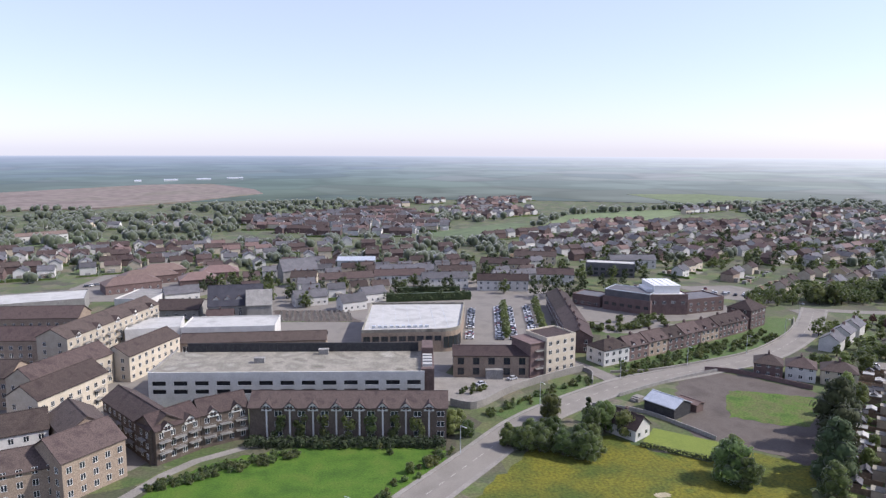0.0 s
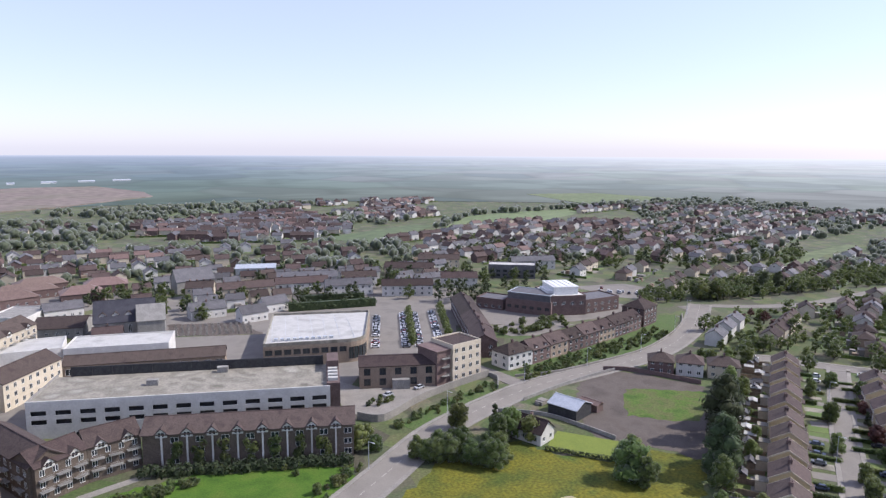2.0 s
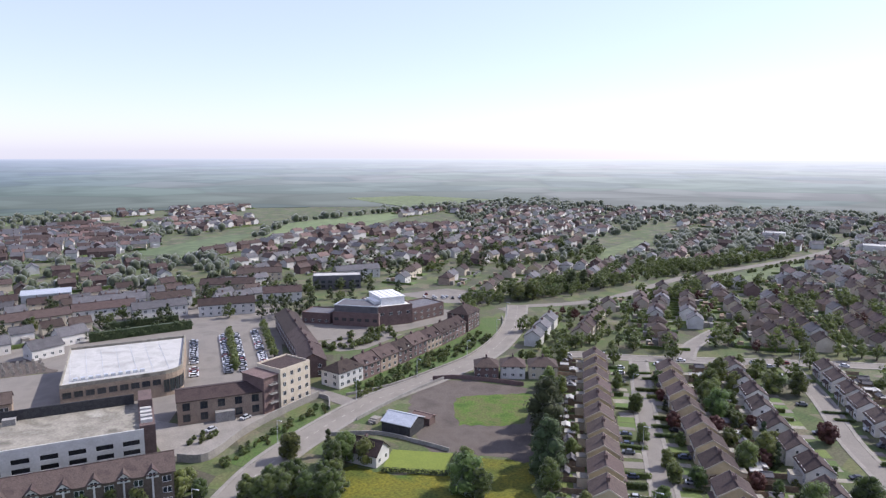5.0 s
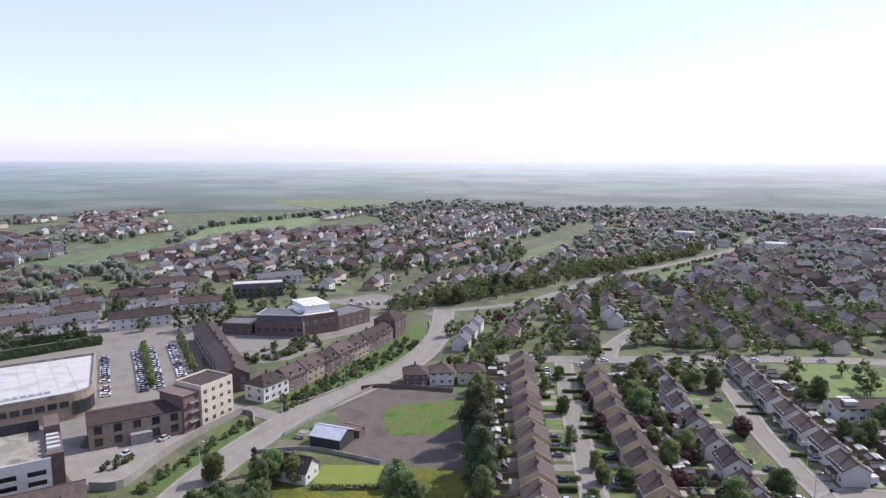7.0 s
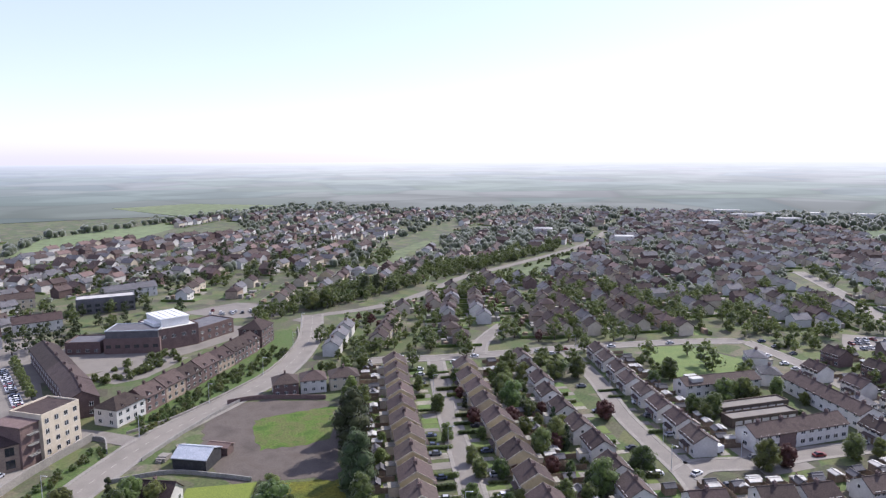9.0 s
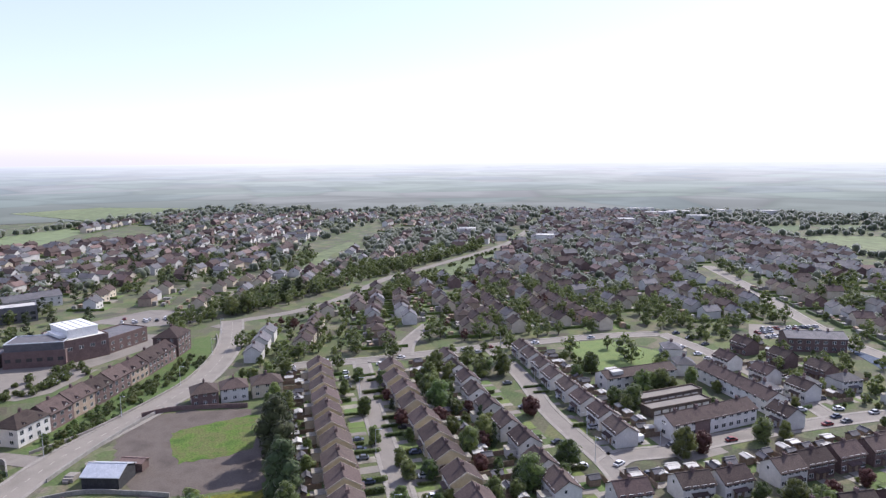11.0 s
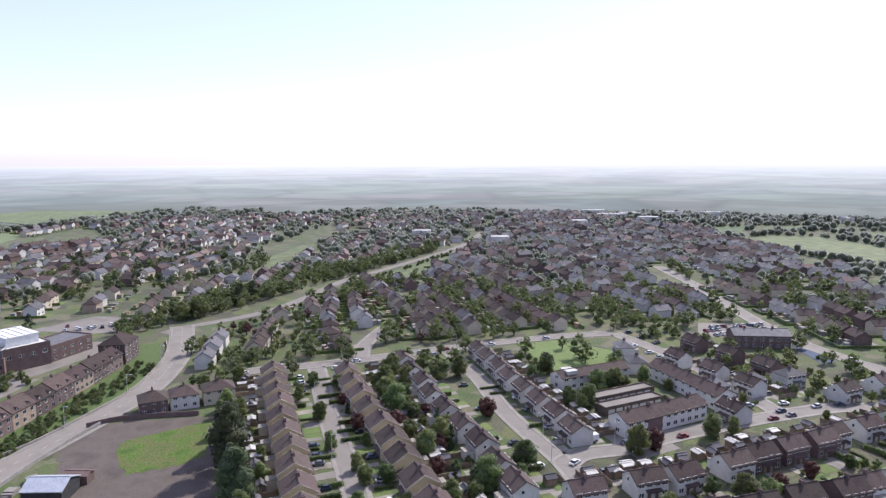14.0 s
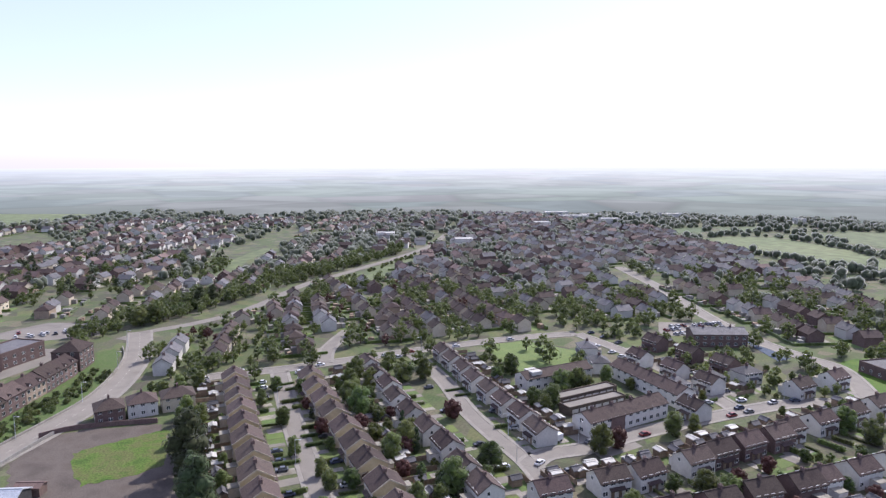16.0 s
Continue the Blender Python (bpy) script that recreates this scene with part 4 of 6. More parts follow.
# headstones
bm = bmesh.new()
prof = [(-0.55, 0), (0.55, 0), (0.55, 1.0), (0.3, 1.3), (-0.3, 1.3), (-0.55, 1.0)]
a, b = [bm.verts.new((x, -0.15, z)) for x, z in prof], [bm.verts.new((x, 0.15, z)) for x, z in prof]
bm.faces.new(a), bm.faces.new(b[::-1])
for i in range(6):
    bm.faces.new((a[i], b[i], b[(i + 1) % 6], a[(i + 1) % 6]))
stone = mesh_of("headstone", bm, PAVE)
for i in range(13):
    for j in range(6):
        x, y = -5 + i * 2.6 + rnd.uniform(-0.4, 0.4), 296 + j * 3.1 + rnd.uniform(-0.4, 0.4) - i * 0.4
        ob = tagged(new("headstone", stone), "grey stone headstone in the churchyard", "headstone", "headstones")
        ob.matrix_basis = pose(x, y, 0.03, 0, 0, rnd.uniform(-8, 8))

# house, shed and plots by the yard
building("cottage", "white gable-ended house with dark roof", "house", (83, 154), (88, 144.7), 7.0, 3.4, 6.2, "gable", WHITE, TILE, 1, 3.2, 1.1, 1.2, 1, True, 2)
shed = building("shed", "open grey shed with corrugated metal roof", "shed", (102, 164.5), (106.3, 155.5), 8.6, 3.5, 5.2, "gable", DARK, METAL)
building("shed", "small rusty-red lean-to beside a shed", "shed", (113.5, 165), (116, 159), 3.5, 2.4, 3.0, "gable", REDTILE, REDTILE)
for p in ((108, 170), (104, 172), (111, 173)):
    bm = bmesh.new()
    for k in range(7):
        box(bm, rnd.uniform(-2.5, 1), rnd.uniform(-1.5, 1), 0.05, rnd.uniform(1.2, 2.5), rnd.uniform(1.1, 1.8), rnd.uniform(0.4, 1.4))
    ob = tagged(new("rubble_pile", mesh_of("rubble_pile", bm, PAVE)), "pile of pale concrete rubble and boards", "rubble")
    ob.matrix_basis = pose(p[0], p[1], 0, 0, 0, rnd.uniform(0, 90))
for i, (a, b) in enumerate((((155, 184), (162, 178.5)), ((163.5, 179), (170.5, 173)), ((172, 172.5), (180, 165.5)))):
    building("house", "two-storey detached house with hipped brown roof", "house", a, b, 9, 4.7, 7.2, "hip", (BRICK, WHITE, CREAM)[i], TILE, 2, 3.4, 1.2, 1.2, 1, True, 1, "houses by the main road")

for a, b in (((88.2, 142.2), (101, 130.2)), ((101.4, 130.4), (111, 138.4))):
    m, L = at_line(a, b)
    h = thing("hedge", "dark clipped hedge round a lawn", "hedge", m, "lawn hedges")
    bm = bmesh.new()
    for k in range(int(L * 1.6)):
        leaves(bm, (k / 1.6, rnd.uniform(-0.2, 0.2), 0.7), (0.7, 0.6, 0.7), 26, 0.3, rnd)
    part("leaves", bm, LEAFDARK, h)

# ---- houses of the estate
CANOPY = material("blue_grey_sheet", [(0.085, 0.105, 0.14), (0.11, 0.13, 0.165)], 0.95, 0.5, 3.0, 0.1, spec=0.05)


def house(label, L, d, eave, ridge, style, wall, roof, group, windows=2, porch=True, trim=None):
    """A house prototype with its middle at the origin, its front to -y; copied over the rows."""
    root = thing("house", label, "house", None, group)
    sh = Matrix.Translation((-L / 2, -d / 2, 0))
    part("wall", wall_mesh(L, d, eave, ridge, style), wall, root, "", sh)
    rf = part("roof", roof_mesh(L, d, eave, ridge, style), roof, root, "", sh)
    part("chimney", CHIMNEY, None, rf, "", pose(L * 0.5, d / 2, ridge, 0, 0, 90))
    nf = 4 if windows > 1 else 2
    for s in range(2 if windows else 0):
        for i in range(nf):
            x = -L / 2 + L * (i + 0.5) / nf
            if s == 0 and i in (1, 2) and windows > 1:
                continue
            part("window", window_mesh(1.5, 1.25), None, root, "", pose(x, -d / 2, 0.9 + s * 2.6))
            if windows > 1:
                part("window", window_mesh(1.2, 1.1), None, root, "", pose(x, d / 2, 1.0 + s * 2.6, 0, 0, 180))
    if windows > 1 and style == "gable":
        part("window", window_mesh(0.9, 1.0), None, root, "", pose(-L / 2, 0.8, 3.6, 0, 0, -90))
    if porch:
        for x in (-L / 8, L / 8):
            bm = bmesh.new()
            box(bm, x - 0.5, -d / 2 - 0.05, 0, x + 0.5, -d / 2 + 0.02, 2.1)
            part("door", bm, WOOD, root, "painted timber door")
        bm = bmesh.new()
        along(bm, [(-d / 2 - 1.2, 2.3), (-d / 2, 2.75), (-d / 2, 2.9), (-d / 2 - 1.25, 2.45)], -L / 4, L / 4)
        part("porch_roof", bm, roof, root)
    if windows > 1:
        bm = bmesh.new()
        box(bm, -L * 0.3, d / 2 - 0.05, 0, L * 0.05, d / 2 + 2.8, 2.6)
        ex = part("extension", bm, wall, root, "flat-roofed rear extension")
        bm = bmesh.new()
        box(bm, -L * 0.3 - 0.15, d / 2, 2.6, L * 0.05 + 0.15, d / 2 + 2.95, 2.75)
        part("extension_roof", bm, CONCRETE, ex)
    if trim:
        bm = bmesh.new()
        along(bm, [(0.1, eave - 1.2), (d - 0.1, eave - 1.2), (d - 0.1, eave - 0.1), (d / 2, ridge - 0.15), (0.1, eave - 0.1)], -0.06, 0.0)
        gp = part("gable_panel", bm, trim, root, "ochre gable panel", sh)
        part("gable_panel", gp.data, None, root, "ochre gable panel", Matrix.Translation((L / 2 + 0.06, -d / 2, 0)))
        drop = (ridge - eave) / (d / 2)
        low = eave - 0.35 * drop
        bm = bmesh.new()
        for near, far in ((-0.38, d / 2), (d + 0.38, d / 2)):
            along(bm, [(near, low - 0.12), (near, low + 0.24), (far, ridge + 0.3), (far, ridge - 0.08)], -0.46, -0.36)
        bb = part("bargeboard", bm, CREAM, root, "pale painted bargeboard", sh)
        part("bargeboard", bb.data, None, root, "pale painted bargeboard", Matrix.Translation((L / 2 + 0.82, -d / 2, 0)))
    return root


def row(proto, p0, p1, count, flip=False, sway=0.5, drop=()):
    """Copies of a house from p0 to p1, fronts to the right of the way, or to the left if flip."""
    a = math.degrees(math.atan2(p1[1] - p0[1], p1[0] - p0[0])) + (180 if flip else 0)
    out = []
    for i in range(count):
        if i in drop:
            continue
        t = i / max(count - 1, 1)
        x, y = p0[0] + (p1[0] - p0[0]) * t, p0[1] + (p1[1] - p0[1]) * t
        out.append(copy_thing(proto, pose(x + rnd.uniform(-sway, sway), y + rnd.uniform(-sway, sway), 0, 0, 0, a + rnd.uniform(-1, 1))))
    return out


rnd = random.Random(11)
PROTO = {
    "ochre": house("house with ochre gable and brown tiled roof", 7.8, 8.6, 4.7, 7.3, "gable", CREAM, TILE, "ochre-gabled houses", 2, True, YELLOW),
    "white": house("white rendered house with brown pitched roof", 8.8, 7.2, 4.4, 6.7, "gable", WHITE, TILE, "white rendered houses", 2),
    "hip": house("white rendered house with hipped slate roof", 8.8, 7.4, 4.4, 6.5, "hip", WHITE, SLATE, "hip-roofed houses", 2),
    "terr": house("white terraced house with dark brown roof", 9.0, 7.2, 4.3, 6.5, "gable", WHITE, TILE, "white terraced houses", 2),
    "brick": house("brick and render house with brown roof", 9.0, 7.4, 4.4, 6.8, "gable", BRICK, TILE, "brick houses", 2),
    "mid1": house("pale house with grey pitched roof", 9.0, 7.2, 4.6, 7.0, "gable", WHITE, SLATE, "pale houses of the town", 1, False),
    "mid2": house("cream house with brown pitched roof", 9.0, 7.2, 4.6, 7.0, "gable", CREAM, TILE, "cream houses of the town", 1, False),
    "mid3": house("brick house with brown hipped roof", 9.4, 7.6, 4.6, 6.8, "hip", BUFF, TILE, "hip-roofed houses of the town", 1, False),
    "plain1": house("distant pale house with slate roof", 9.0, 7.2, 4.7, 7.0, "gable", WHITE, SLATE, "distant houses", 0, False),
    "plain2": house("distant cream house with brown roof", 9.2, 7.2, 4.7, 7.0, "gable", CREAM, TILE, "distant houses", 0, False),
    "plain3": house("distant brick house with brown roof", 9.2, 7.4, 4.7, 7.0, "gable", BRICK, TILE, "distant houses", 0, False),
}
ROWA = ((121.5, 93.5), (202, 166.5))
ROWB = ((137, 67), (212.5, 140))
ROWC = ((155, 52), (236, 128.5))
ROWD = ((196.5, 48), (263, 106))
row(PROTO["ochre"], *ROWA, 10, False, 0.35)
row(PROTO["ochre"], *ROWB, 9, True)
row(PROTO["white"], *ROWC, 9, False, 1.0)
row(PROTO["terr"], *ROWD, 8, True, 0.7)
# blocks round the square
flat = building("terrace", "white flat-fronted terrace with pale roof light", "terrace", (236, 62), (259, 42), 8, 4.9, 6.7, "gable", WHITE, TILE, 2, 3.4, 1.6, 1.3, 0, True, 1)
bm = bmesh.new()
box(bm, 3, 1, 5.2, 7.5, 6.5, 6.9)
part("roof_box", bm, WHITEROOF, flat, "bright white roof box")
for a, b in (((226.5, 47.6), (247, 31)), ((218.5, 43), (238, 27))):
    g = building("garage_row", "low row of lock-up garages with grey roof", "garages", a, b, 5.5, 2.6, 2.6, "flat", DARKSHADEBRICK, ASPHALT, 0, group="garage rows")
    for k in range(7):
        bm = bmesh.new()
        box(bm, 1.2 + k * 3.4, -0.06, 0, 3.8 + k * 3.4, 0.02, 2.1)
        part("garage_door", bm, WHITE, g)
tf = building("terrace", "white and brick terrace with brown roof", "terrace", (203, 33.5), (230, 12.5), 8.5, 4.9, 7.1, "gable", WHITE, TILE, 2, 3.2, 1.6, 1.3, 4, True, 1)
bm = bmesh.new()
box(bm, 8.5, -0.08, 0, 14.5, 0.0, 4.8)
part("brick_panel", bm, BRICK, tf, "red brick facade panel")
tg = building("terrace", "long white terrace with brown roof", "terrace", (266, 36), (239, 10), 8.5, 4.8, 7.0, "gable", WHITE, TILE, 2, 3.6, 1.4, 1.2, 5, True, 1)
row(PROTO["hip"], (291, 49), (272, 41), 2)
row(PROTO["white"], (233, 4), (226, -3), 1)
# rows along the lower street
row(PROTO["terr"], (160, 37), (172, 23.5), 2)
row(PROTO["white"], (178, 16), (191, 4), 2)
row(PROTO["brick"], (199, -2), (217, -19), 3)
row(PROTO["white"], (224, -22), (257, -53), 4)
row(PROTO["brick"], (161, 8), (186, -22), 4, True)
row(PROTO["white"], (191, -27), (219, -58), 4, True)
row(PROTO["hip"], (138, 30), (158, 6), 3, True)
row(PROTO["hip"], (254, 12), (278, -14), 3)
row(PROTO["white"], (286, 26), (262, 0), 3, False, 0.8)
row(PROTO["brick"], (312, 22), (288, -6), 3, False, 0.8)
row(PROTO["white"], (268, -31), (283, -44), 2)
building("shop_block", "two-storey shops with dark roof beside a car park", "shops", (322, 6), (330, -17), 11, 6, 8, "gable", BRICK, SLATE, 2, 3.5, 1.6, 1.3, 2)
solid("court", [(352, -18), (318, -33.5), (312, -28), (347, -13)], 0.0, 0.09, CANOPY, "long blue-grey surfaced court", "", "structure")
building("pavilion", "low brick pavilion with white roof edge", "hall", (309, -57), (296, -66), 16, 4, 4, "flat", BRICK, SLATE, 1, 4)
row(PROTO["mid1"], (207, 205), (233, 222), 3, True)
row(PROTO["mid2"], (228, 196), (262, 216), 4, False)

# the wider town: rows of houses over several quarters, keeping clear of roads and greens
BUSY = []
for o in list(bpy.data.objects):
    if o.name.split(".")[0] == "wall" and o.parent and o.parent.name.split(".")[0] != "house":
        xs = [v[0] for v in o.bound_box]
        ys = [v[1] for v in o.bound_box]
        pm = o.parent.matrix_basis @ o.matrix_basis
        BUSY.append([(pm @ Vector((x, y, 0)))[:2] for x, y in ((min(xs) - 1.5, min(ys) - 1.5), (max(xs) + 1.5, min(ys) - 1.5), (max(xs) + 1.5, max(ys) + 1.5), (min(xs) - 1.5, max(ys) + 1.5))])
CLEAR = [[(257, 238), (303, 231), (382, 242), (530, 236), (600, 242), (620, 256), (549, 252), (400, 258), (321, 246), (262, 256)], [(372, 325), (541, 410), (545, 380), (400, 320)], [(411, 220), (414, 246), (560, 250), (520, 228)], [(291, 97), (305, 80), (296, 52), (266, 51), (254, 70)],
         [(215, 330), (222, 290), (262, 285), (255, 330)], [(110, 590), (231, 680), (270, 668), (150, 540)], [(250, 630), (330, 750), (520, 800), (380, 650)],
         [(766, 18), (806, -27), (807, -70), (721, -126), (590, -160), (604, -105), (618, -82), (635, -60), (703, -18)], [(866, 46), (898, 2), (844, 2), (810, 37)], [(908, -5), (932, -62), (898, -84), (865, -52), (878, -17)], [(856, -91), (908, -158), (850, -260), (700, -240), (778, -136), (810, -117)], [(330, 26), (350, -14), (380, -20), (370, 28)]]
PLACED = []
FARBM = bmesh.new()
FARHOMES = []
NEARER = []


def far_house(x, y, a, r):
    """A plain house with roof and chimney, joined to the distant ones."""
    L, d, e, h = r.uniform(8, 12.5), r.uniform(6.8, 8.0), r.uniform(4.4, 5.0), r.uniform(6.7, 7.5)
    wm, rm = r.choice((0, 0, 0, 1, 2, 2)), r.choice((3, 3, 4, 4, 4, 5))
    sub = bmesh.new()
    along(sub, [(-d / 2, 0), (d / 2, 0), (d / 2, e), (0, h), (-d / 2, e)], -L / 2, L / 2, wm)
    along(sub, [(-d / 2 - 0.3, e - 0.1), (0, h + 0.02), (d / 2 + 0.3, e - 0.1), (d / 2 + 0.3, e + 0.12), (0, h + 0.28), (-d / 2 - 0.3, e + 0.12)], -L / 2 - 0.3, L / 2 + 0.3, rm)
    cx = r.uniform(-L / 2, L / 2) * 0.8
    box(sub, cx - 0.4, -0.3, h - 0.6, cx + 0.4, 0.3, h + 1.2, 2)
    if r.random() < 0.4:
        box(sub, -1.5, -d / 2 - 2.5, 0, 2.0, -d / 2 + 0.1, 2.6, wm)
    mm = pose(x, y, 0, 0, 0, a)
    vm = {v: FARBM.verts.new(mm @ v.co) for v in sub.verts}
    for f in sub.faces:
        FARBM.faces.new([vm[v] for v in f.verts]).material_index = f.material_index
    sub.free()
    FARHOMES.append((x, y))


CLUTTER = bmesh.new()


def yard(x, y, a, r):
    """What stands in a garden: hedges, shed, lawn, paving; joined with that of the other gardens."""
    mm = pose(x, y, 0, 0, 0, a)
    items = [(-6.2, -9, -5.5, 12, 1.3, 0), (-5.5, 11.4, 6, 12.2, r.uniform(1.0, 2.2), 0)]
    items.append((r.uniform(-5, 0), 4.6, r.uniform(1, 5), 10.5, 0.05, 1))
    items.append((r.uniform(-5, -2), -9, r.uniform(1, 5), -4.2, 0.06, r.choice((1, 2, 2))))
    for _ in range(r.choice((1, 2, 2))):
        sx, sy = r.uniform(-5, 3), r.uniform(6, 10)
        items.append((sx, sy, sx + r.uniform(1.6, 3.2), sy + r.uniform(1.6, 2.6), r.uniform(1.8, 2.5), r.choice((3, 3, 4, 5))))
    if r.random() < 0.5:
        sx = r.uniform(-3, 1)
        items.append((sx, 3.3, sx + 3, 6.2, 2.6, 5))
    for x0, y0, x1, y1, h, mi in items:
        vs = [CLUTTER.verts.new(mm @ Vector((px + r.uniform(-0.15, 0.15), py, pz))) for pz in (0, h) for px, py in ((x0, y0), (x1, y0), (x1, y1), (x0, y1))]
        for f in ((4, 5, 6, 7), (0, 1, 5, 4), (1, 2, 6, 5), (2, 3, 7, 6), (3, 0, 4, 7)):
            CLUTTER.faces.new([vs[i] for i in f]).material_index = mi


def quarter(poly, angle, gap, pitch, protos, chance, jitter=1.5, seed=1):
    """Rows of houses over a plan outline, back to back; with no prototypes they join the distant ones."""
    r = random.Random(seed)
    ux, uy = math.cos(radians(angle)), math.sin(radians(angle))
    xs, ys = [p[0] for p in poly], [p[1] for p in poly]
    c = (sum(xs) / len(xs), sum(ys) / len(ys))
    R = max(math.dist(c, p) for p in poly)
    k = 0
    v = -R
    while v < R:
        u = -R
        while u < R:
            bend = 6 * math.sin(u / 60 + k)
            x = c[0] + ux * u - uy * (v + bend) + r.uniform(-jitter, jitter)
            y = c[1] + uy * u + ux * (v + bend) + r.uniform(-jitter, jitter)
            u += pitch * r.choice((1, 1, 1, 1.0, 1.35))
            if not inside((x, y), poly) or r.random() > chance:
                continue
            if any(inside((x, y), q) for q in CLEAR) or any(near_line((x, y), pts, wd / 2 + 7) for pts, wd in ROADS):
                continue
            if any(abs(x - a) + abs(y - b) < 10 for a, b in PLACED):
                continue
            if any(inside((x + ox, y + oy), q) for q in BUSY for ox, oy in ((0, 0), (4, 3), (-4, 3), (4, -3), (-4, -3))):
                continue
            PLACED.append((x, y))
            yard(x, y, angle + (0 if k % 2 else 180), r)
            a = angle + (0 if k % 2 else 180) + r.uniform(-5, 5)
            if not protos and math.hypot(x, y) < 490 and len(NEARER) < 140:
                NEARER.append(copy_thing(PROTO[r.choice(("plain1", "plain1", "plain2", "plain2", "plain3"))], pose(x, y, 0, 0, 0, a + r.choice((0, 0, 90)))))
            elif protos:
                copy_thing(PROTO[r.choice(protos)], pose(x, y, 0, 0, 0, a))
            else:
                far_house(x, y, a + r.choice((0, 0, 90)), r)
        v += gap if k % 2 else gap * 0.62
        k += 1


M = ("mid1", "mid2", "mid2", "mid3")
F = ()
quarter([(-50, 330), (0, 345), (60, 340), (140, 345), (170, 430), (20, 430), (-50, 400)], 5, 24, 12, ("mid1", "mid1", "mid2"), 0.85, 2, seed=21)
quarter([(245, 175), (270, 235), (330, 232), (352, 190), (330, 180)], 40, 32, 12, M, 0.95, seed=2)
quarter([(270, 150), (350, 170), (385, 200), (385, 90), (330, 75)], 44, 30, 12, M, 0.95, seed=3)
quarter([(385, 85), (385, 215), (420, 225), (560, 235), (700, 250), (980, 300), (960, 180), (640, 115), (540, 75), (430, 85)], 43, 27, 12, F, 0.84, 3.6, seed=5)
quarter([(232, 158), (300, 128), (400, 215), (420, 244), (290, 238), (240, 200)], 40, 25, 12, M, 0.9, 2.5, seed=25)
quarter([(529, 62), (543, -36), (650, -38), (700, -8), (783, 32), (840, 60), (880, 150), (700, 140), (640, 118)], 35, 25, 11.5, F, 0.9, 2, seed=28)
quarter([(560, 262), (720, 288), (980, 330), (1000, 230), (700, 205)], 35, 30, 12.5, F, 0.8, 4, seed=26)
quarter([(640, 420), (760, 300), (980, 335), (900, 400)], 15, 32, 13, F, 0.7, 4, seed=27)
quarter([(345, 60), (385, 84), (500, 78), (440, 35), (385, 15)], 40, 30, 12, F, 0.9, seed=4)
quarter([(350, -35), (400, -10), (530, 45), (600, 40), (590, -60), (450, -90), (340, -80)], 25, 34, 13, F, 0.75, seed=6)
quarter([(210, 330), (260, 300), (330, 270), (420, 275), (420, 320), (330, 340), (260, 400), (210, 400)], 30, 34, 15, M, 0.6, 3, seed=7)
quarter([(150, 430), (260, 410), (380, 360), (470, 400), (430, 520), (300, 560), (180, 520)], 15, 27, 12.5, F, 0.85, 2.5, seed=8)
quarter([(430, 280), (640, 275), (700, 360), (560, 380), (440, 340)], 20, 30, 13, F, 0.7, 3, seed=9)
quarter([(-42, 755), (139, 867), (170, 640), (110, 590), (61, 566), (-40, 660)], -15, 25, 11, F, 0.95, 0.8, seed=10)
quarter([(-270, 400), (-100, 430), (-20, 430), (20, 520), (-60, 560), (-170, 560), (-280, 520)], 10, 26, 12, F, 0.85, 2, seed=12)
quarter([(-60, 425), (30, 440), (130, 450), (150, 520), (60, 560), (-10, 540)], 0, 32, 14, F, 0.6, 3, seed=13)
quarter([(170, 820), (260, 900), (330, 860), (280, 720), (220, 700)], 25, 27, 11.5, F, 0.85, 2, seed=14)
quarter([(420, 560), (560, 640), (640, 560), (560, 440), (470, 420)], 25, 30, 12.5, F, 0.85, 2, seed=15)
quarter([(560, 540), (800, 500), (820, 640), (620, 720)], 20, 32, 13, F, 0.8, 2, seed=16)
quarter([(700, 370), (900, 390), (860, 500), (680, 460)], 10, 34, 13, F, 0.7, 3, seed=17)
quarter([(250, 880), (380, 960), (340, 1010), (220, 960)], 20, 28, 12, F, 0.8, 2, seed=18)
quarter([(-200, 660), (-60, 690), (-80, 780), (-220, 760)], 0, 36, 15, F, 0.4, 3, seed=19)
quarter([(170, 520), (300, 560), (430, 520), (470, 600), (380, 650), (300, 640), (240, 590), (165, 560)], 15, 27, 12.5, F, 0.85, 2, seed=22)
quarter([(480, 730), (520, 800), (700, 770), (760, 690), (620, 690)], 20, 30, 12, F, 0.8, 2, seed=23)
quarter([(140, 880), (230, 960), (300, 1000), (200, 1010), (100, 960)], 20, 30, 12, F, 0.6, 2, seed=24)
tagged(new("garden_clutter", mesh_of("garden_clutter", CLUTTER, LEAF, LAWN, CONCRETE, WOOD, STONE, PAVE)), "hedges, sheds, lawns and paving in many gardens", "gardens", "", "stuff")
tagged(new("far_houses", mesh_of("far_houses", FARBM, WHITE, CREAM, BRICK, SLATE, TILE, REDTILE)), "many distant houses with slate and tiled roofs", "houses", "", "stuff")
for p, s in (((930, 190), 40), ((960, 165), 30), ((985, 225), 36), ((900, 130), 26), ((620, 232), 18), ((1000, 110), 22), ((1010, 60), 30), ((985, -112), 10), ((820, 200), 20), ((640, 330), 20)):
    building("warehouse", "distant white warehouse with flat pale roof", "warehouse", (p[0], p[1]), (p[0] + s * 0.4, p[1] - s * 0.9), 16, 7, 7, "flat", WHITE, WHITEROOF, 0, group="distant warehouses")

for k in range(7):
    gx, gy = -335 + (k * 67) % 210, 1640 + (k * 41) % 130
    building("greenhouse", "long pale glasshouse among distant fields", "greenhouse", (gx, gy), (gx + 14 + 5 * (k % 4), gy + 3), 12, 4, 6, "gable", FRAME, METAL, 0, group="distant glasshouses", z=1.0)

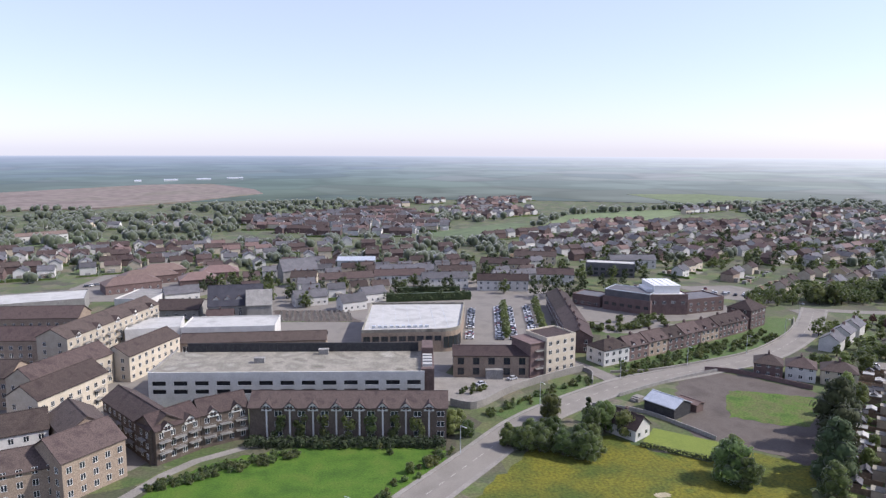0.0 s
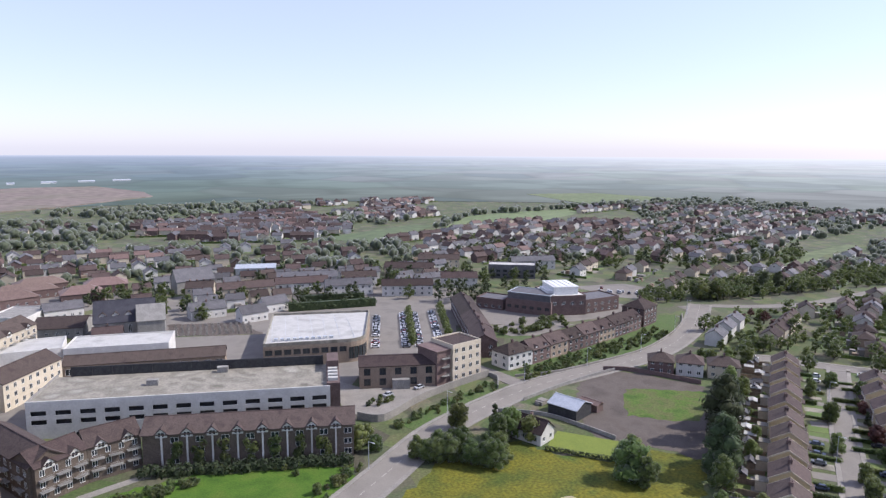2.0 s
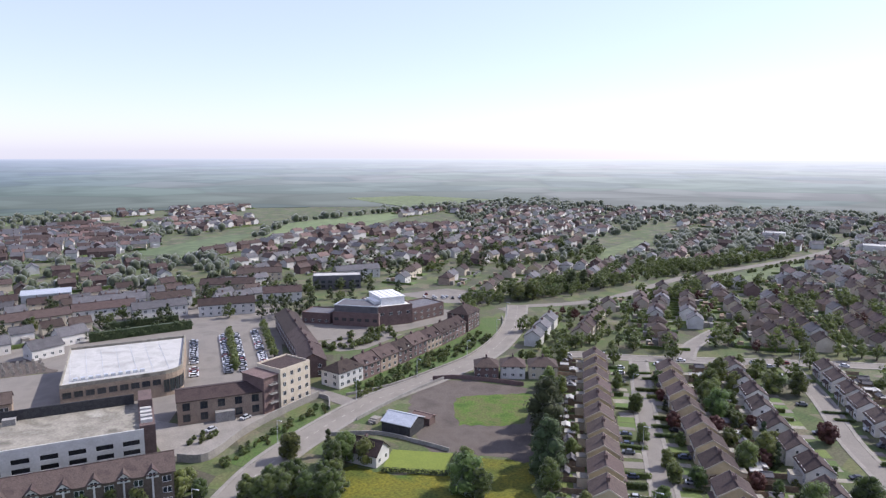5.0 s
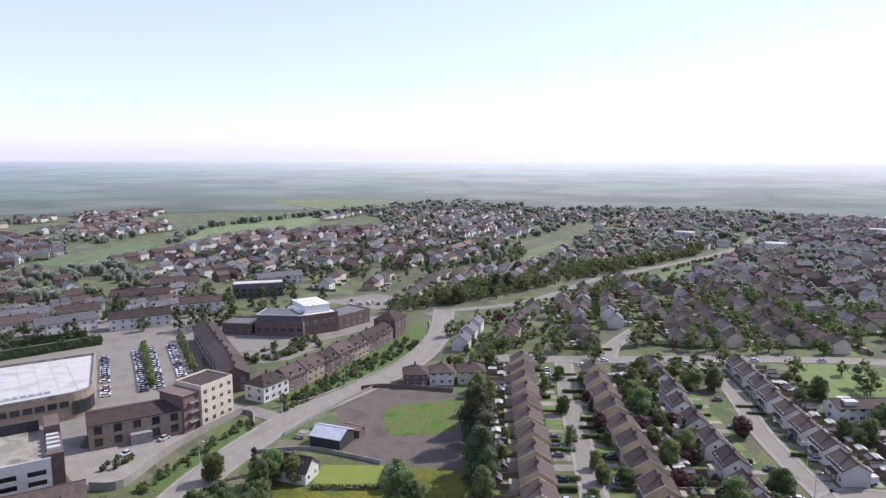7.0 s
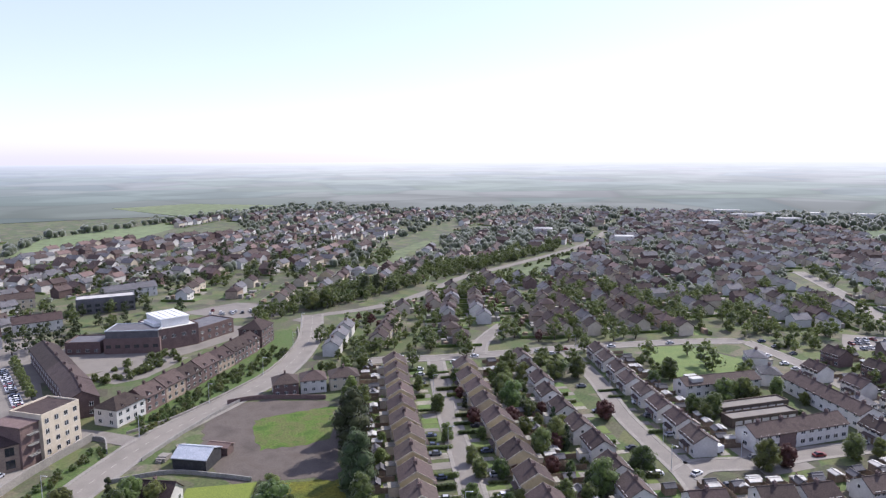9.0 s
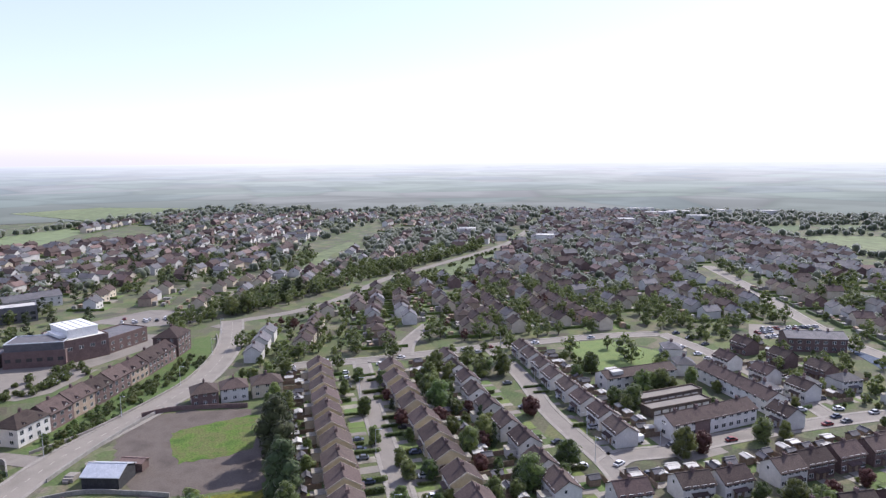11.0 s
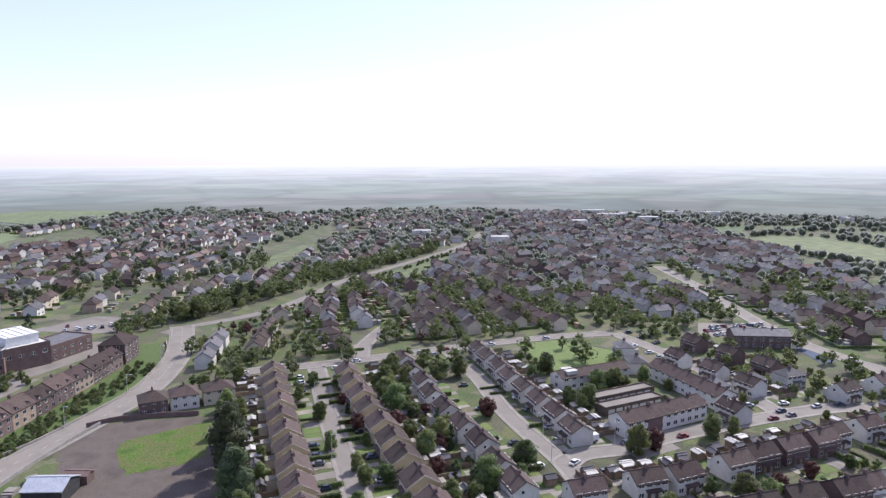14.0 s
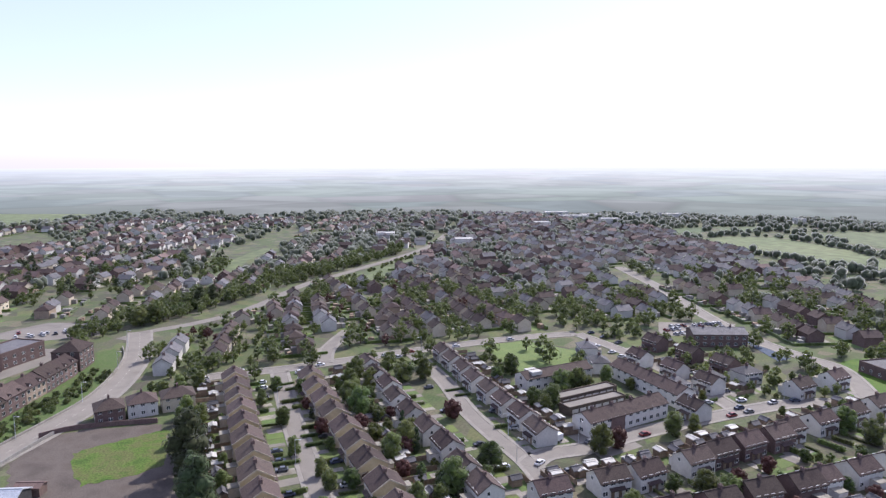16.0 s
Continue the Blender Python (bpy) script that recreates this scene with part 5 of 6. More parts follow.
# ---- trees
def trunk_mesh(h, r):
    bm = bmesh.new()
    bmesh.ops.create_cone(bm, cap_ends=True, segments=7, radius1=r, radius2=r * 0.45, depth=h, matrix=Matrix.Translation((0, 0, h / 2)))
    rr = random.Random(int(h * 10))
    for k in range(4):
        a = k * 1.6 + rr.random()
        e = Vector((math.cos(a) * h * 0.35, math.sin(a) * h * 0.35, h * 1.25))
        s = Vector((0, 0, h * 0.7))
        q = (e - s).to_track_quat("Z", "Y").to_matrix().to_4x4()
        bmesh.ops.create_cone(bm, cap_ends=True, segments=5, radius1=r * 0.4, radius2=r * 0.12, depth=(e - s).length, matrix=Matrix.Translation((s + e) / 2) @ q)
    return mesh_of("trunk", bm, BARK)


def crown_mesh(h0, h1, R, mat, seed, shape="round", leaf=0.75):
    """A crown of lumps of leaves between the heights h0 and h1, with an uneven outline and gaps."""
    r = random.Random(seed)
    bm = bmesh.new()
    n = 6 if h1 < 3 else 13
    for k in range(n):
        t = (k + r.random()) / n
        z = h0 + (h1 - h0) * t
        if shape == "cone":
            w = R * (1 - t) * 0.95 + 0.25
        else:
            w = R * math.sqrt(max(0.06, 1 - (2 * t - 0.85) ** 2 / 1.4))
        a = k * 2.4 + r.random()
        off = w * r.uniform(0.25, 0.7)
        c = (math.cos(a) * off, math.sin(a) * off, z)
        s = max(0.5, w * r.uniform(0.42, 0.62))
        sub = bmesh.ops.create_icosphere(bm, subdivisions=2 if s > 1.2 else 1, radius=s * 0.76, matrix=Matrix.Translation(c) @ Matrix.Diagonal((1, 1, 0.8, 1)))
        for v in sub["verts"]:
            d = v.co - Vector(c)
            v.co += d * (0.45 * noise.noise(v.co * (1.6 / s) + Vector((seed, k, 0))) + 0.42 * noise.noise(v.co * (4.0 / s)))
        leaves(bm, c, (s * 1.02, s * 1.02, s * 0.86), 125, leaf * 0.5, r)
    return mesh_of("crown", bm, mat, smooth=True)


TREES = {}
for key, label, h0, h1, R, mat, shape, nm in (
        ("oak", "broad leafy green tree with rounded crown", 1.0, 10.0, 4.6, LEAF, "round", 3), ("small", "small leafy garden tree", 0.7, 5.8, 2.5, LEAF, "round", 3),
        ("dark", "tall dark evergreen tree", 0.4, 12.0, 3.8, LEAFDARK, "round", 2), ("cone", "narrow dark green conifer tree", 0.4, 8.0, 1.7, LEAFDARK, "cone", 1),
        ("red", "copper-leaved small garden tree", 0.8, 6.2, 2.6, LEAFRED, "round", 1), ("pale", "young tree in pale spring leaf", 0.9, 7.0, 2.6, LEAFPALE, "round", 2),
        ("shrub", "low rounded green garden shrub", 0.2, 2.6, 1.7, LEAF, "round", 2)):
    TREES[key] = []
    for s in range(nm):
        if key == "shrub":
            TREES[key].append(tagged(new("shrub", crown_mesh(h0, h1, R, mat, 20 + s + len(TREES) * 7, shape, 0.4)), label, "shrub", "garden shrubs"))
            continue
        root = thing("shrub" if key == "shrub" else "tree", label, "shrub" if key == "shrub" else "tree", None, {"shrub": "garden shrubs"}.get(key, key + " trees" if key not in ("oak", "small") else "leafy trees"))
        part("trunk", trunk_mesh(h0 + (h1 - h0) * 0.35, 0.12 + R * 0.06), None, root)
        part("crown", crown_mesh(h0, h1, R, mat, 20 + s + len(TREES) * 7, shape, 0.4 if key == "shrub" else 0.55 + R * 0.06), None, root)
        TREES[key].append(root)
rnd = random.Random(21)
HOMES = FARHOMES + [(o.matrix_basis.translation.x, o.matrix_basis.translation.y) for o in bpy.data.objects if o.name.split(".")[0] == "house" and o.parent is None]
STOOD = []
FARKINDS = {"oak": (0.8, 10.0, 4.6, 0), "small": (0.6, 5.8, 2.5, 0), "dark": (0.4, 12.0, 3.8, 1), "cone": (0.3, 8.0, 1.7, 1), "red": (1.2, 6.5, 2.5, 2), "pale": (0.7, 7.0, 2.6, 3), "shrub": (0.1, 2.6, 1.7, 0)}
FARTREES = bmesh.new()


def far_tree(key, x, y, s, z):
    """A tree of the distance, joined to the others: trunk and a crown of lumps and leaves."""
    h0, h1, R, mi = FARKINDS[key]
    box(FARTREES, x - 0.2 * s, y - 0.2 * s, 0, x + 0.2 * s, y + 0.2 * s, (h0 + 1.5) * z, 4)
    for k in range(6):
        t = (k + rnd.random()) / 6
        w = R * s * math.sqrt(max(0.08, 1 - (2 * t - 0.85) ** 2 / 1.4))
        a = k * 2.4 + rnd.random()
        c = (x + math.cos(a) * w * 0.5, y + math.sin(a) * w * 0.5, (h0 + (h1 - h0) * (0.12 + 0.8 * t)) * z)
        r = max(0.4, w * rnd.uniform(0.45, 0.6))
        lump(FARTREES, c, r * 0.62, mi)
        leaves(FARTREES, c, (r * 1.1, r * 1.1, r * 0.9), 26, 0.3 + 0.09 * R, rnd, mi)


ICO = bmesh.new()
bmesh.ops.create_icosphere(ICO, subdivisions=1, radius=1.0)
ICOV = [v.co.copy() for v in ICO.verts]
ICOF = [[v.index for v in f.verts] for f in ICO.faces]
ICO.free()


def lump(bm, c, r, mi):
    """An uneven rounded clump."""
    vs = [bm.verts.new(Vector(c) + Vector((p.x, p.y, p.z * 0.8)) * r * rnd.uniform(0.75, 1.25)) for p in ICOV]
    for f in ICOF:
        bm.faces.new([vs[i] for i in f]).material_index = mi


def plant(key, x, y, s=1.0, check=True, gap=2.2):
    if check:
        if any(near_line((x, y), pts, wd / 2 + 1.2) for pts, wd in ROADS) or any(inside((x, y), q) for q in BUSY):
            return False
        if any(abs(x - a) < 6.5 and abs(y - b) < 6.5 for a, b in HOMES) or any(abs(x - a) + abs(y - b) < gap for a, b in STOOD):
            return False
    STOOD.append((x, y))
    z = s * rnd.uniform(0.9, 1.1)
    if math.hypot(x, y) > 265:
        far_tree(key, x, y, s, z)
        return True
    t = copy_thing(rnd.choice(TREES[key]), pose(x, y, 0, 0, 0, rnd.uniform(0, 360)))
    t.scale = (s, s, z)
    return True


# trees that stand out
for key, x, y, s in (("oak", 99.5, 121, 1.05), ("oak", 106, 128, 0.75), ("small", 101, 116.5, 1.2), ("dark", 122.5, 114.5, 1.3), ("dark", 127, 119, 1.0), ("oak", 117, 108, 0.8), ("dark", 138, 130.5, 1.5), ("dark", 132, 124, 0.9),
                     ("dark", 146.5, 138, 1.4), ("dark", 151, 141, 0.95), ("dark", 131, 314, 1.0), ("dark", 136, 318, 1.1), ("dark", 141, 322, 1.0), ("dark", 145, 316, 0.9), ("dark", 126, 320, 0.9), ("oak", 152, 143, 0.7), ("dark", 158, 148, 0.85), ("oak", 164, 153, 0.6), ("pale", 167, 160, 0.9), ("pale", 173, 163, 0.95), ("oak", 170, 155, 0.6),
                     ("cone", 81.5, 160, 0.95), ("small", 72, 164, 1.25), ("small", 83, 153, 1.35), ("small", 87, 149, 1.2), ("small", 78, 151, 1.3),
                     ("oak", 56, 148, 0.62), ("oak", 61, 145, 0.7), ("oak", 66, 142, 0.72), ("oak", 71, 138, 0.68), ("oak", 60, 150, 0.65), ("oak", 66, 148, 0.7), ("oak", 72, 144, 0.66), ("oak", 63, 148, 0.72), ("oak", 69, 140, 0.7), ("oak", 58, 146, 0.6), ("oak", 74, 140, 0.55), ("small", 54, 150, 1.0), ("small", 75, 144, 1.0),
                     ("pale", 41, 160, 0.95), ("pale", 44, 163, 0.85), ("small", 45, 158, 0.8), ("small", 31, 143, 0.5), ("small", 26, 141, 0.45), ("shrub", 35, 147, 0.8), ("shrub", 33, 144, 0.8), ("shrub", 23, 152, 0.6),
                     ("red", 203, 79, 1.1), ("oak", 172, 56, 0.85), ("red", 199, 25, 1.0), ("oak", 194, 29, 0.8), ("oak", 280, 66, 1.1), ("oak", 274, 62, 0.9), ("small", 290, 76, 1.0), ("oak", 215, 10, 0.75), ("pale", 221, 4, 0.8),
                     ("oak", 236, 154, 0.8), ("small", 205, 150, 1.0), ("pale", 160, 112, 0.8), ("small", 146, 92, 0.9), ("pale", 152, 98, 0.75), ("small", 178, 128, 1.0), ("red", 153, 86, 0.8), ("small", 133, 86, 1.0),
                     ("oak", 176, 94, 0.6), ("cone", 183, 88, 1.0), ("oak", 226, 128, 0.9), ("oak", 221, 119, 0.75), ("oak", 212, 165, 0.7), ("red", 208, 172, 0.9), ("oak", 196, 178, 0.65)):
    plant(key, x, y, s, False)
for x, y in ((52, 190), (55, 189), (58, 190.5), (60, 192), (54, 193), (57, 194)):
    plant("shrub", x, y, rnd.uniform(0.5, 0.8), False)
# shrubs on the roadside banks
for k in range(150):
    t = rnd.random()
    i = min(int(t * 8), 7)
    a, b = TERR[i], TERR[i + 1]
    u = t * 8 - i
    x, y = a[0] + (b[0] - a[0]) * u, a[1] + (b[1] - a[1]) * u
    plant("shrub", x + rnd.uniform(1, 6), y - rnd.uniform(2.0, 14), rnd.uniform(0.3, 0.85), True, 1.2)
for k in range(40):
    t = rnd.random()
    plant("shrub", 52 + 44 * t + rnd.uniform(-1, 4), 171 + 21 * t + rnd.uniform(-2, 3), rnd.uniform(0.4, 0.8), True, 1.5)
for k in range(110):
    t = rnd.random()
    plant("shrub", -36 + t * 34 + rnd.uniform(-1, 2), 146 + 15 * t - 3 * t * t + rnd.uniform(-3, 1), rnd.uniform(0.35, 0.75), True, 1.0)
for k in range(44):
    t = rnd.random()
    plant("shrub", 4 + t * 34 + rnd.uniform(-2.5, 1.5), 116 + t * 34 + rnd.uniform(-1, 2.5), rnd.uniform(0.25, 0.6), True, 1.0)
for k in range(40):
    t = rnd.random()
    plant("shrub", 0 + t * 36 + rnd.uniform(-1, 1), 162.5 - 8 * t + rnd.uniform(-1.5, 1.5), rnd.uniform(0.3, 0.65), True, 1.0)
for x0, y0 in ((85.9, 246), (104.5, 252)):
    for k in range(11):
        plant("pale", x0 + 0.286 * (3 + k * 5), y0 + 0.958 * (3 + k * 5), rnd.uniform(0.62, 0.8), False)
for k in range(34):
    x = rnd.uniform(128, 165)
    plant("shrub", x, 247 + (x - 128) * 0.2 + rnd.uniform(-3, 12), rnd.uniform(0.7, 1.3), True, 2.0)


def grove(poly, count, keys, s0, s1, seed, gap=3.0):
    xs, ys = [p[0] for p in poly], [p[1] for p in poly]
    done = tries = 0
    while done < count and tries < count * 8:
        tries += 1
        x, y = rnd.uniform(min(xs), max(xs)), rnd.uniform(min(ys), max(ys))
        if inside((x, y), poly) and not any(inside((x, y), q) for q in CLEAR):
            done += plant(rnd.choice(keys), x, y, rnd.uniform(s0, s1), True, gap)


# gardens of the estate
grove([(125, 70), (210, 145), (240, 130), (160, 50)], 60, ("small", "small", "shrub", "oak", "red", "cone"), 0.5, 0.95, 1)
grove([(110, 85), (100, 95), (195, 175), (210, 160)], 30, ("small", "shrub", "pale"), 0.5, 0.9, 2)
grove([(205, 40), (270, 100), (300, 60), (240, 10)], 30, ("small", "shrub", "oak"), 0.5, 0.85, 3)
grove([(140, 40), (200, -10), (270, -60), (230, -80), (130, 10)], 46, ("small", "shrub", "shrub", "oak", "red"), 0.45, 0.8, 4)
grove([(240, 5), (300, 40), (350, 10), (270, -50)], 30, ("small", "shrub", "pale"), 0.5, 0.85, 5)
grove([(180, 185), (215, 225), (260, 240), (270, 190), (225, 168)], 40, ("oak", "small", "pale", "small", "red"), 0.55, 1.0, 6)
grove([(215, 260), (232, 275), (300, 262), (420, 275), (430, 300), (300, 300), (240, 300)], 120, ("oak", "oak", "small", "pale"), 0.6, 1.1, 7, 4)
grove([(300, 235), (420, 250), (420, 220), (330, 215)], 34, ("oak", "small", "pale"), 0.6, 1.0, 8, 5.5)
grove([(245, 120), (330, 160), (420, 200), (420, 95), (330, 80)], 70, ("oak", "small", "pale", "oak", "pale"), 0.65, 1.15, 9, 6.5)
grove([(330, 75), (480, 90), (420, 20), (340, -10)], 90, ("oak", "small", "pale"), 0.6, 1.0, 10, 4)
grove([(300, -60), (400, -5), (540, 60), (590, -20), (430, -100), (320, -110)], 80, ("oak", "small", "pale", "oak"), 0.6, 1.1, 11, 5)
grove([(-40, 318), (140, 330), (180, 420), (20, 440), (-60, 400)], 80, ("oak", "small", "dark"), 0.6, 0.9, 12, 5)
grove([(150, 310), (210, 300), (220, 400), (160, 400)], 30, ("oak", "dark", "small"), 0.6, 0.9, 13, 5)

grove([(205, 400), (330, 345), (420, 325), (470, 400), (430, 520), (200, 520)], 220, ("oak", "small", "small", "dark"), 0.6, 1.0, 14, 4)
grove([(225, -72), (330, -45), (345, 0), (330, 50), (300, 30), (240, -15)], 64, ("small", "shrub", "shrub", "oak", "pale"), 0.45, 0.85, 19, 2.5)
grove([(130, 10), (200, -20), (262, -70), (230, -100), (120, -10)], 50, ("shrub", "small", "shrub", "pale"), 0.4, 0.8, 20, 2.0)
for k in range(70):
    t = rnd.random()
    plant("shrub", 262 + t * 300, 238 + 6 * t + rnd.uniform(-4, 4), rnd.uniform(0.5, 1.0), True, 2.0)
grove([(240, 95), (262, 118), (245, 140), (215, 110)], 16, ("small", "shrub", "oak"), 0.5, 0.8, 15)
grove([(228, 160), (300, 122), (395, 90), (420, 240), (290, 242), (240, 205)], 52, ("oak", "oak", "pale", "pale", "small", "red"), 0.65, 1.1, 16, 6.5)
grove([(255, 270), (430, 262), (560, 262), (600, 285), (430, 290), (270, 300)], 110, ("oak", "small", "oak"), 0.6, 1.0, 17, 3.5)
grove([(420, 246), (560, 248), (620, 252), (600, 240), (430, 238)], 40, ("oak", "small"), 0.5, 0.9, 18, 3.5)
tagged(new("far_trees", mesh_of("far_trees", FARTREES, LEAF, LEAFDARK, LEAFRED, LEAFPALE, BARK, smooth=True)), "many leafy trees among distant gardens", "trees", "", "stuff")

# ---- woods and hedgerows too many to count
def clump(bm, x, y, R, h, r):
    for k in range(2):
        ox, oy = r.uniform(-0.5, 0.5) * R, r.uniform(-0.5, 0.5) * R
        vs = [bm.verts.new((x + ox + p.x * R * r.uniform(0.5, 1.1), y + oy + p.y * R * r.uniform(0.5, 1.1), max(0.0, h * (0.45 + 0.5 * p.z) * r.uniform(0.85, 1.1)))) for p in ICOV]
        for f in ICOF:
            bm.faces.new([vs[i] for i in f])
    leaves(bm, (x, y, h * 0.5), (R * 1.2, R * 1.2, h * 0.45), 16, 0.85, r)


def woods(label, areas, lines, seed):
    r = random.Random(seed)
    bm = bmesh.new()
    for poly, n, R in areas:
        xs, ys = [p[0] for p in poly], [p[1] for p in poly]
        for _ in range(n):
            x, y = r.uniform(min(xs), max(xs)), r.uniform(min(ys), max(ys))
            if not inside((x, y), poly) or any(inside((x, y), q) for q in CLEAR) or any(near_line((x, y), pts, wd / 2 + 5) for pts, wd in ROADS):
                continue
            if any(abs(x - a) < 7 and abs(y - b) < 7 for a, b in HOMES):
                continue
            s = R * r.uniform(0.6, 1.3)
            clump(bm, x, y, s, s * r.uniform(1.5, 2.3), r)
    for pts, step, R in lines:
        for a, b in zip(pts, pts[1:]):
            L = math.dist(a, b)
            for k in range(int(L / step)):
                t = k * step / L
                if r.random() < 0.85:
                    s = R * r.uniform(0.6, 1.4)
                    clump(bm, a[0] + (b[0] - a[0]) * t + r.uniform(-3, 3), a[1] + (b[1] - a[1]) * t + r.uniform(-3, 3), s, s * r.uniform(1.4, 2.2), r)
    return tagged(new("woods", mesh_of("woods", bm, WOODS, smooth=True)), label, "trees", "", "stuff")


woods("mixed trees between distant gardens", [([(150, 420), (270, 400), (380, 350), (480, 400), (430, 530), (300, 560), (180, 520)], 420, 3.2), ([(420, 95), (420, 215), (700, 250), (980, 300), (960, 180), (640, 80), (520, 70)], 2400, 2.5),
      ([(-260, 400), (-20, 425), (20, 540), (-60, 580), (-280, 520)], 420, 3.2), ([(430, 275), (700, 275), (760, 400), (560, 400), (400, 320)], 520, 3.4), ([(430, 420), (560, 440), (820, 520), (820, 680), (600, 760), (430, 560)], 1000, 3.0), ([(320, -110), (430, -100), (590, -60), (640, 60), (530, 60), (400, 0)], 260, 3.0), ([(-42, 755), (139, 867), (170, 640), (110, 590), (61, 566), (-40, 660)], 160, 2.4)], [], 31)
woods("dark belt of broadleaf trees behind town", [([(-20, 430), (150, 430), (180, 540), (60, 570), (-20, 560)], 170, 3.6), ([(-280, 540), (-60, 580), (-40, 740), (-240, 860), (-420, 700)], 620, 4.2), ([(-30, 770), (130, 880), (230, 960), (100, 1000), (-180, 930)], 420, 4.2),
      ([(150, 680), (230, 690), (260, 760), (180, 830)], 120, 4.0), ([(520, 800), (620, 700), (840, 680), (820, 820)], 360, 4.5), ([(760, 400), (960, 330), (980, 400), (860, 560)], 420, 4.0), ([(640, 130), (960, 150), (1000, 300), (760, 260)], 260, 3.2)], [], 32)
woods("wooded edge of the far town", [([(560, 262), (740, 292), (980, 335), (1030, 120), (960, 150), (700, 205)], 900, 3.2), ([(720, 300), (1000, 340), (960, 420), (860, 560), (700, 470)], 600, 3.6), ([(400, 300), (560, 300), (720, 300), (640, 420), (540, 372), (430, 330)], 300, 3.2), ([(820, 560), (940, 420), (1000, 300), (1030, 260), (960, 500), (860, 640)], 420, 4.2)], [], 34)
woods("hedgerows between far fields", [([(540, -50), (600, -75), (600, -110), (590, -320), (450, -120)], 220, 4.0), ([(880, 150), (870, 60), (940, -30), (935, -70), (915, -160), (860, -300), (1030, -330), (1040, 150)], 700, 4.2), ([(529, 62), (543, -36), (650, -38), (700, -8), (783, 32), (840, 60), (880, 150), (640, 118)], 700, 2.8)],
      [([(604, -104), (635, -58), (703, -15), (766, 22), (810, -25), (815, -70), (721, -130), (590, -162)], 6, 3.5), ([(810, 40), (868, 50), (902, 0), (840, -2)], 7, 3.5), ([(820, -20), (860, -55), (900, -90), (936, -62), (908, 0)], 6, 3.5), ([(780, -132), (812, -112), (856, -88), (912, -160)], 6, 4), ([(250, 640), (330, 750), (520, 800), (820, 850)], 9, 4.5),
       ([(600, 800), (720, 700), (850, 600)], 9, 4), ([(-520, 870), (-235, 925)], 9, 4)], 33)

# ---- cars
def car(paintmat, label):
    root = thing("car", label, "car", None, "parked cars")
    bm = bmesh.new()
    along(bm, [(-0.86, 0.28), (0.86, 0.28), (0.88, 0.6), (0.82, 0.86), (-0.82, 0.86), (-0.88, 0.6)], -2.05, 2.05)
    bmesh.ops.bevel(bm, geom=[e for e in bm.edges if abs(e.verts[0].co.x - e.verts[1].co.x) < 0.01], offset=0.12, segments=2, affect="EDGES")
    a = [bm.verts.new(p) for p in ((-1.0, -0.62, 1.42), (0.5, -0.62, 1.42), (0.5, 0.62, 1.42), (-1.0, 0.62, 1.42), (-1.0, -0.62, 1.36), (0.5, -0.62, 1.36), (0.5, 0.62, 1.36), (-1.0, 0.62, 1.36))]
    for f in ((0, 1, 2, 3), (7, 6, 5, 4), (0, 4, 5, 1), (1, 5, 6, 2), (2, 6, 7, 3), (3, 7, 4, 0)):
        bm.faces.new([a[i] for i in f])
    part("body", bm, paintmat, root)
    bm = bmesh.new()
    lo = [bm.verts.new(p) for p in ((-1.65, -0.76, 0.86), (1.15, -0.76, 0.86), (1.15, 0.76, 0.86), (-1.65, 0.76, 0.86))]
    hi = [bm.verts.new(p) for p in ((-1.02, -0.63, 1.37), (0.52, -0.63, 1.37), (0.52, 0.63, 1.37), (-1.02, 0.63, 1.37))]
    bm.faces.new(hi)
    for i in range(4):
        bm.faces.new((lo[i], lo[(i + 1) % 4], hi[(i + 1) % 4], hi[i]))
    part("window_glass", bm, GLASS, root, "dark tinted car windows")
    for x in (-1.3, 1.3):
        for y in (-0.78, 0.78):
            part("wheel", WHEEL, None, root, "", pose(x, y, 0.32, 90, 0, 0))
    return root


bm = bmesh.new()
bmesh.ops.create_cone(bm, cap_ends=True, segments=12, radius1=0.32, radius2=0.32, depth=0.2)
WHEEL = mesh_of("wheel", bm, TYRE)
CARS = [car(m, "parked %s car on asphalt" % n) for m, n in zip(PAINTS, ("silver", "white", "black", "dark grey", "dark blue", "red"))]
rnd = random.Random(41)


def park(x, y, a):
    c = copy_thing(rnd.choice((CARS[0], CARS[0], CARS[0], CARS[1], CARS[1], CARS[2], CARS[3], CARS[3], CARS[4], CARS[5])), pose(x, y, 0.07, 0, 0, a + rnd.choice((0, 180)) + rnd.uniform(-3, 3)))
    c.scale = (0.9, 0.92, 0.95)


# bays of the town car park
ca = math.degrees(math.atan2(57, 17))
for x0, y0, n in ((71, 250, 19), (83, 246, 21), (88.5, 245, 21), (99, 250, 19)):
    for k in range(n):
        if rnd.random() < 0.93:
            s = k * 2.75
            park(x0 + s * 0.286, y0 + s * 0.958, ca - 90)
for k in range(14):
    park(222 + k * 2.2 + rnd.uniform(-0.3, 0.3), 312 - k * 1.5, 50) if rnd.random() < 0.7 else None
for k in range(10):
    park(134 + k * 2.6, 249 + k * 0.8, 100) if rnd.random() < 0.6 else None
for k in range(9):
    park(342 + k * 2.8, 14 - k * 2.6, 40) if rnd.random() < 0.7 else None
for k in range(9):
    park(348 + k * 2.6, 19 - k * 2.6, 40) if rnd.random() < 0.8 else None
    park(357 + k * 2.0, 17 - k * 2.8, 40) if rnd.random() < 0.8 else None
for k in range(12):
    park(-112 + k * 2.2, 398 + k * 1.5, 40) if rnd.random() < 0.7 else None
# drives and kerbs of the estate


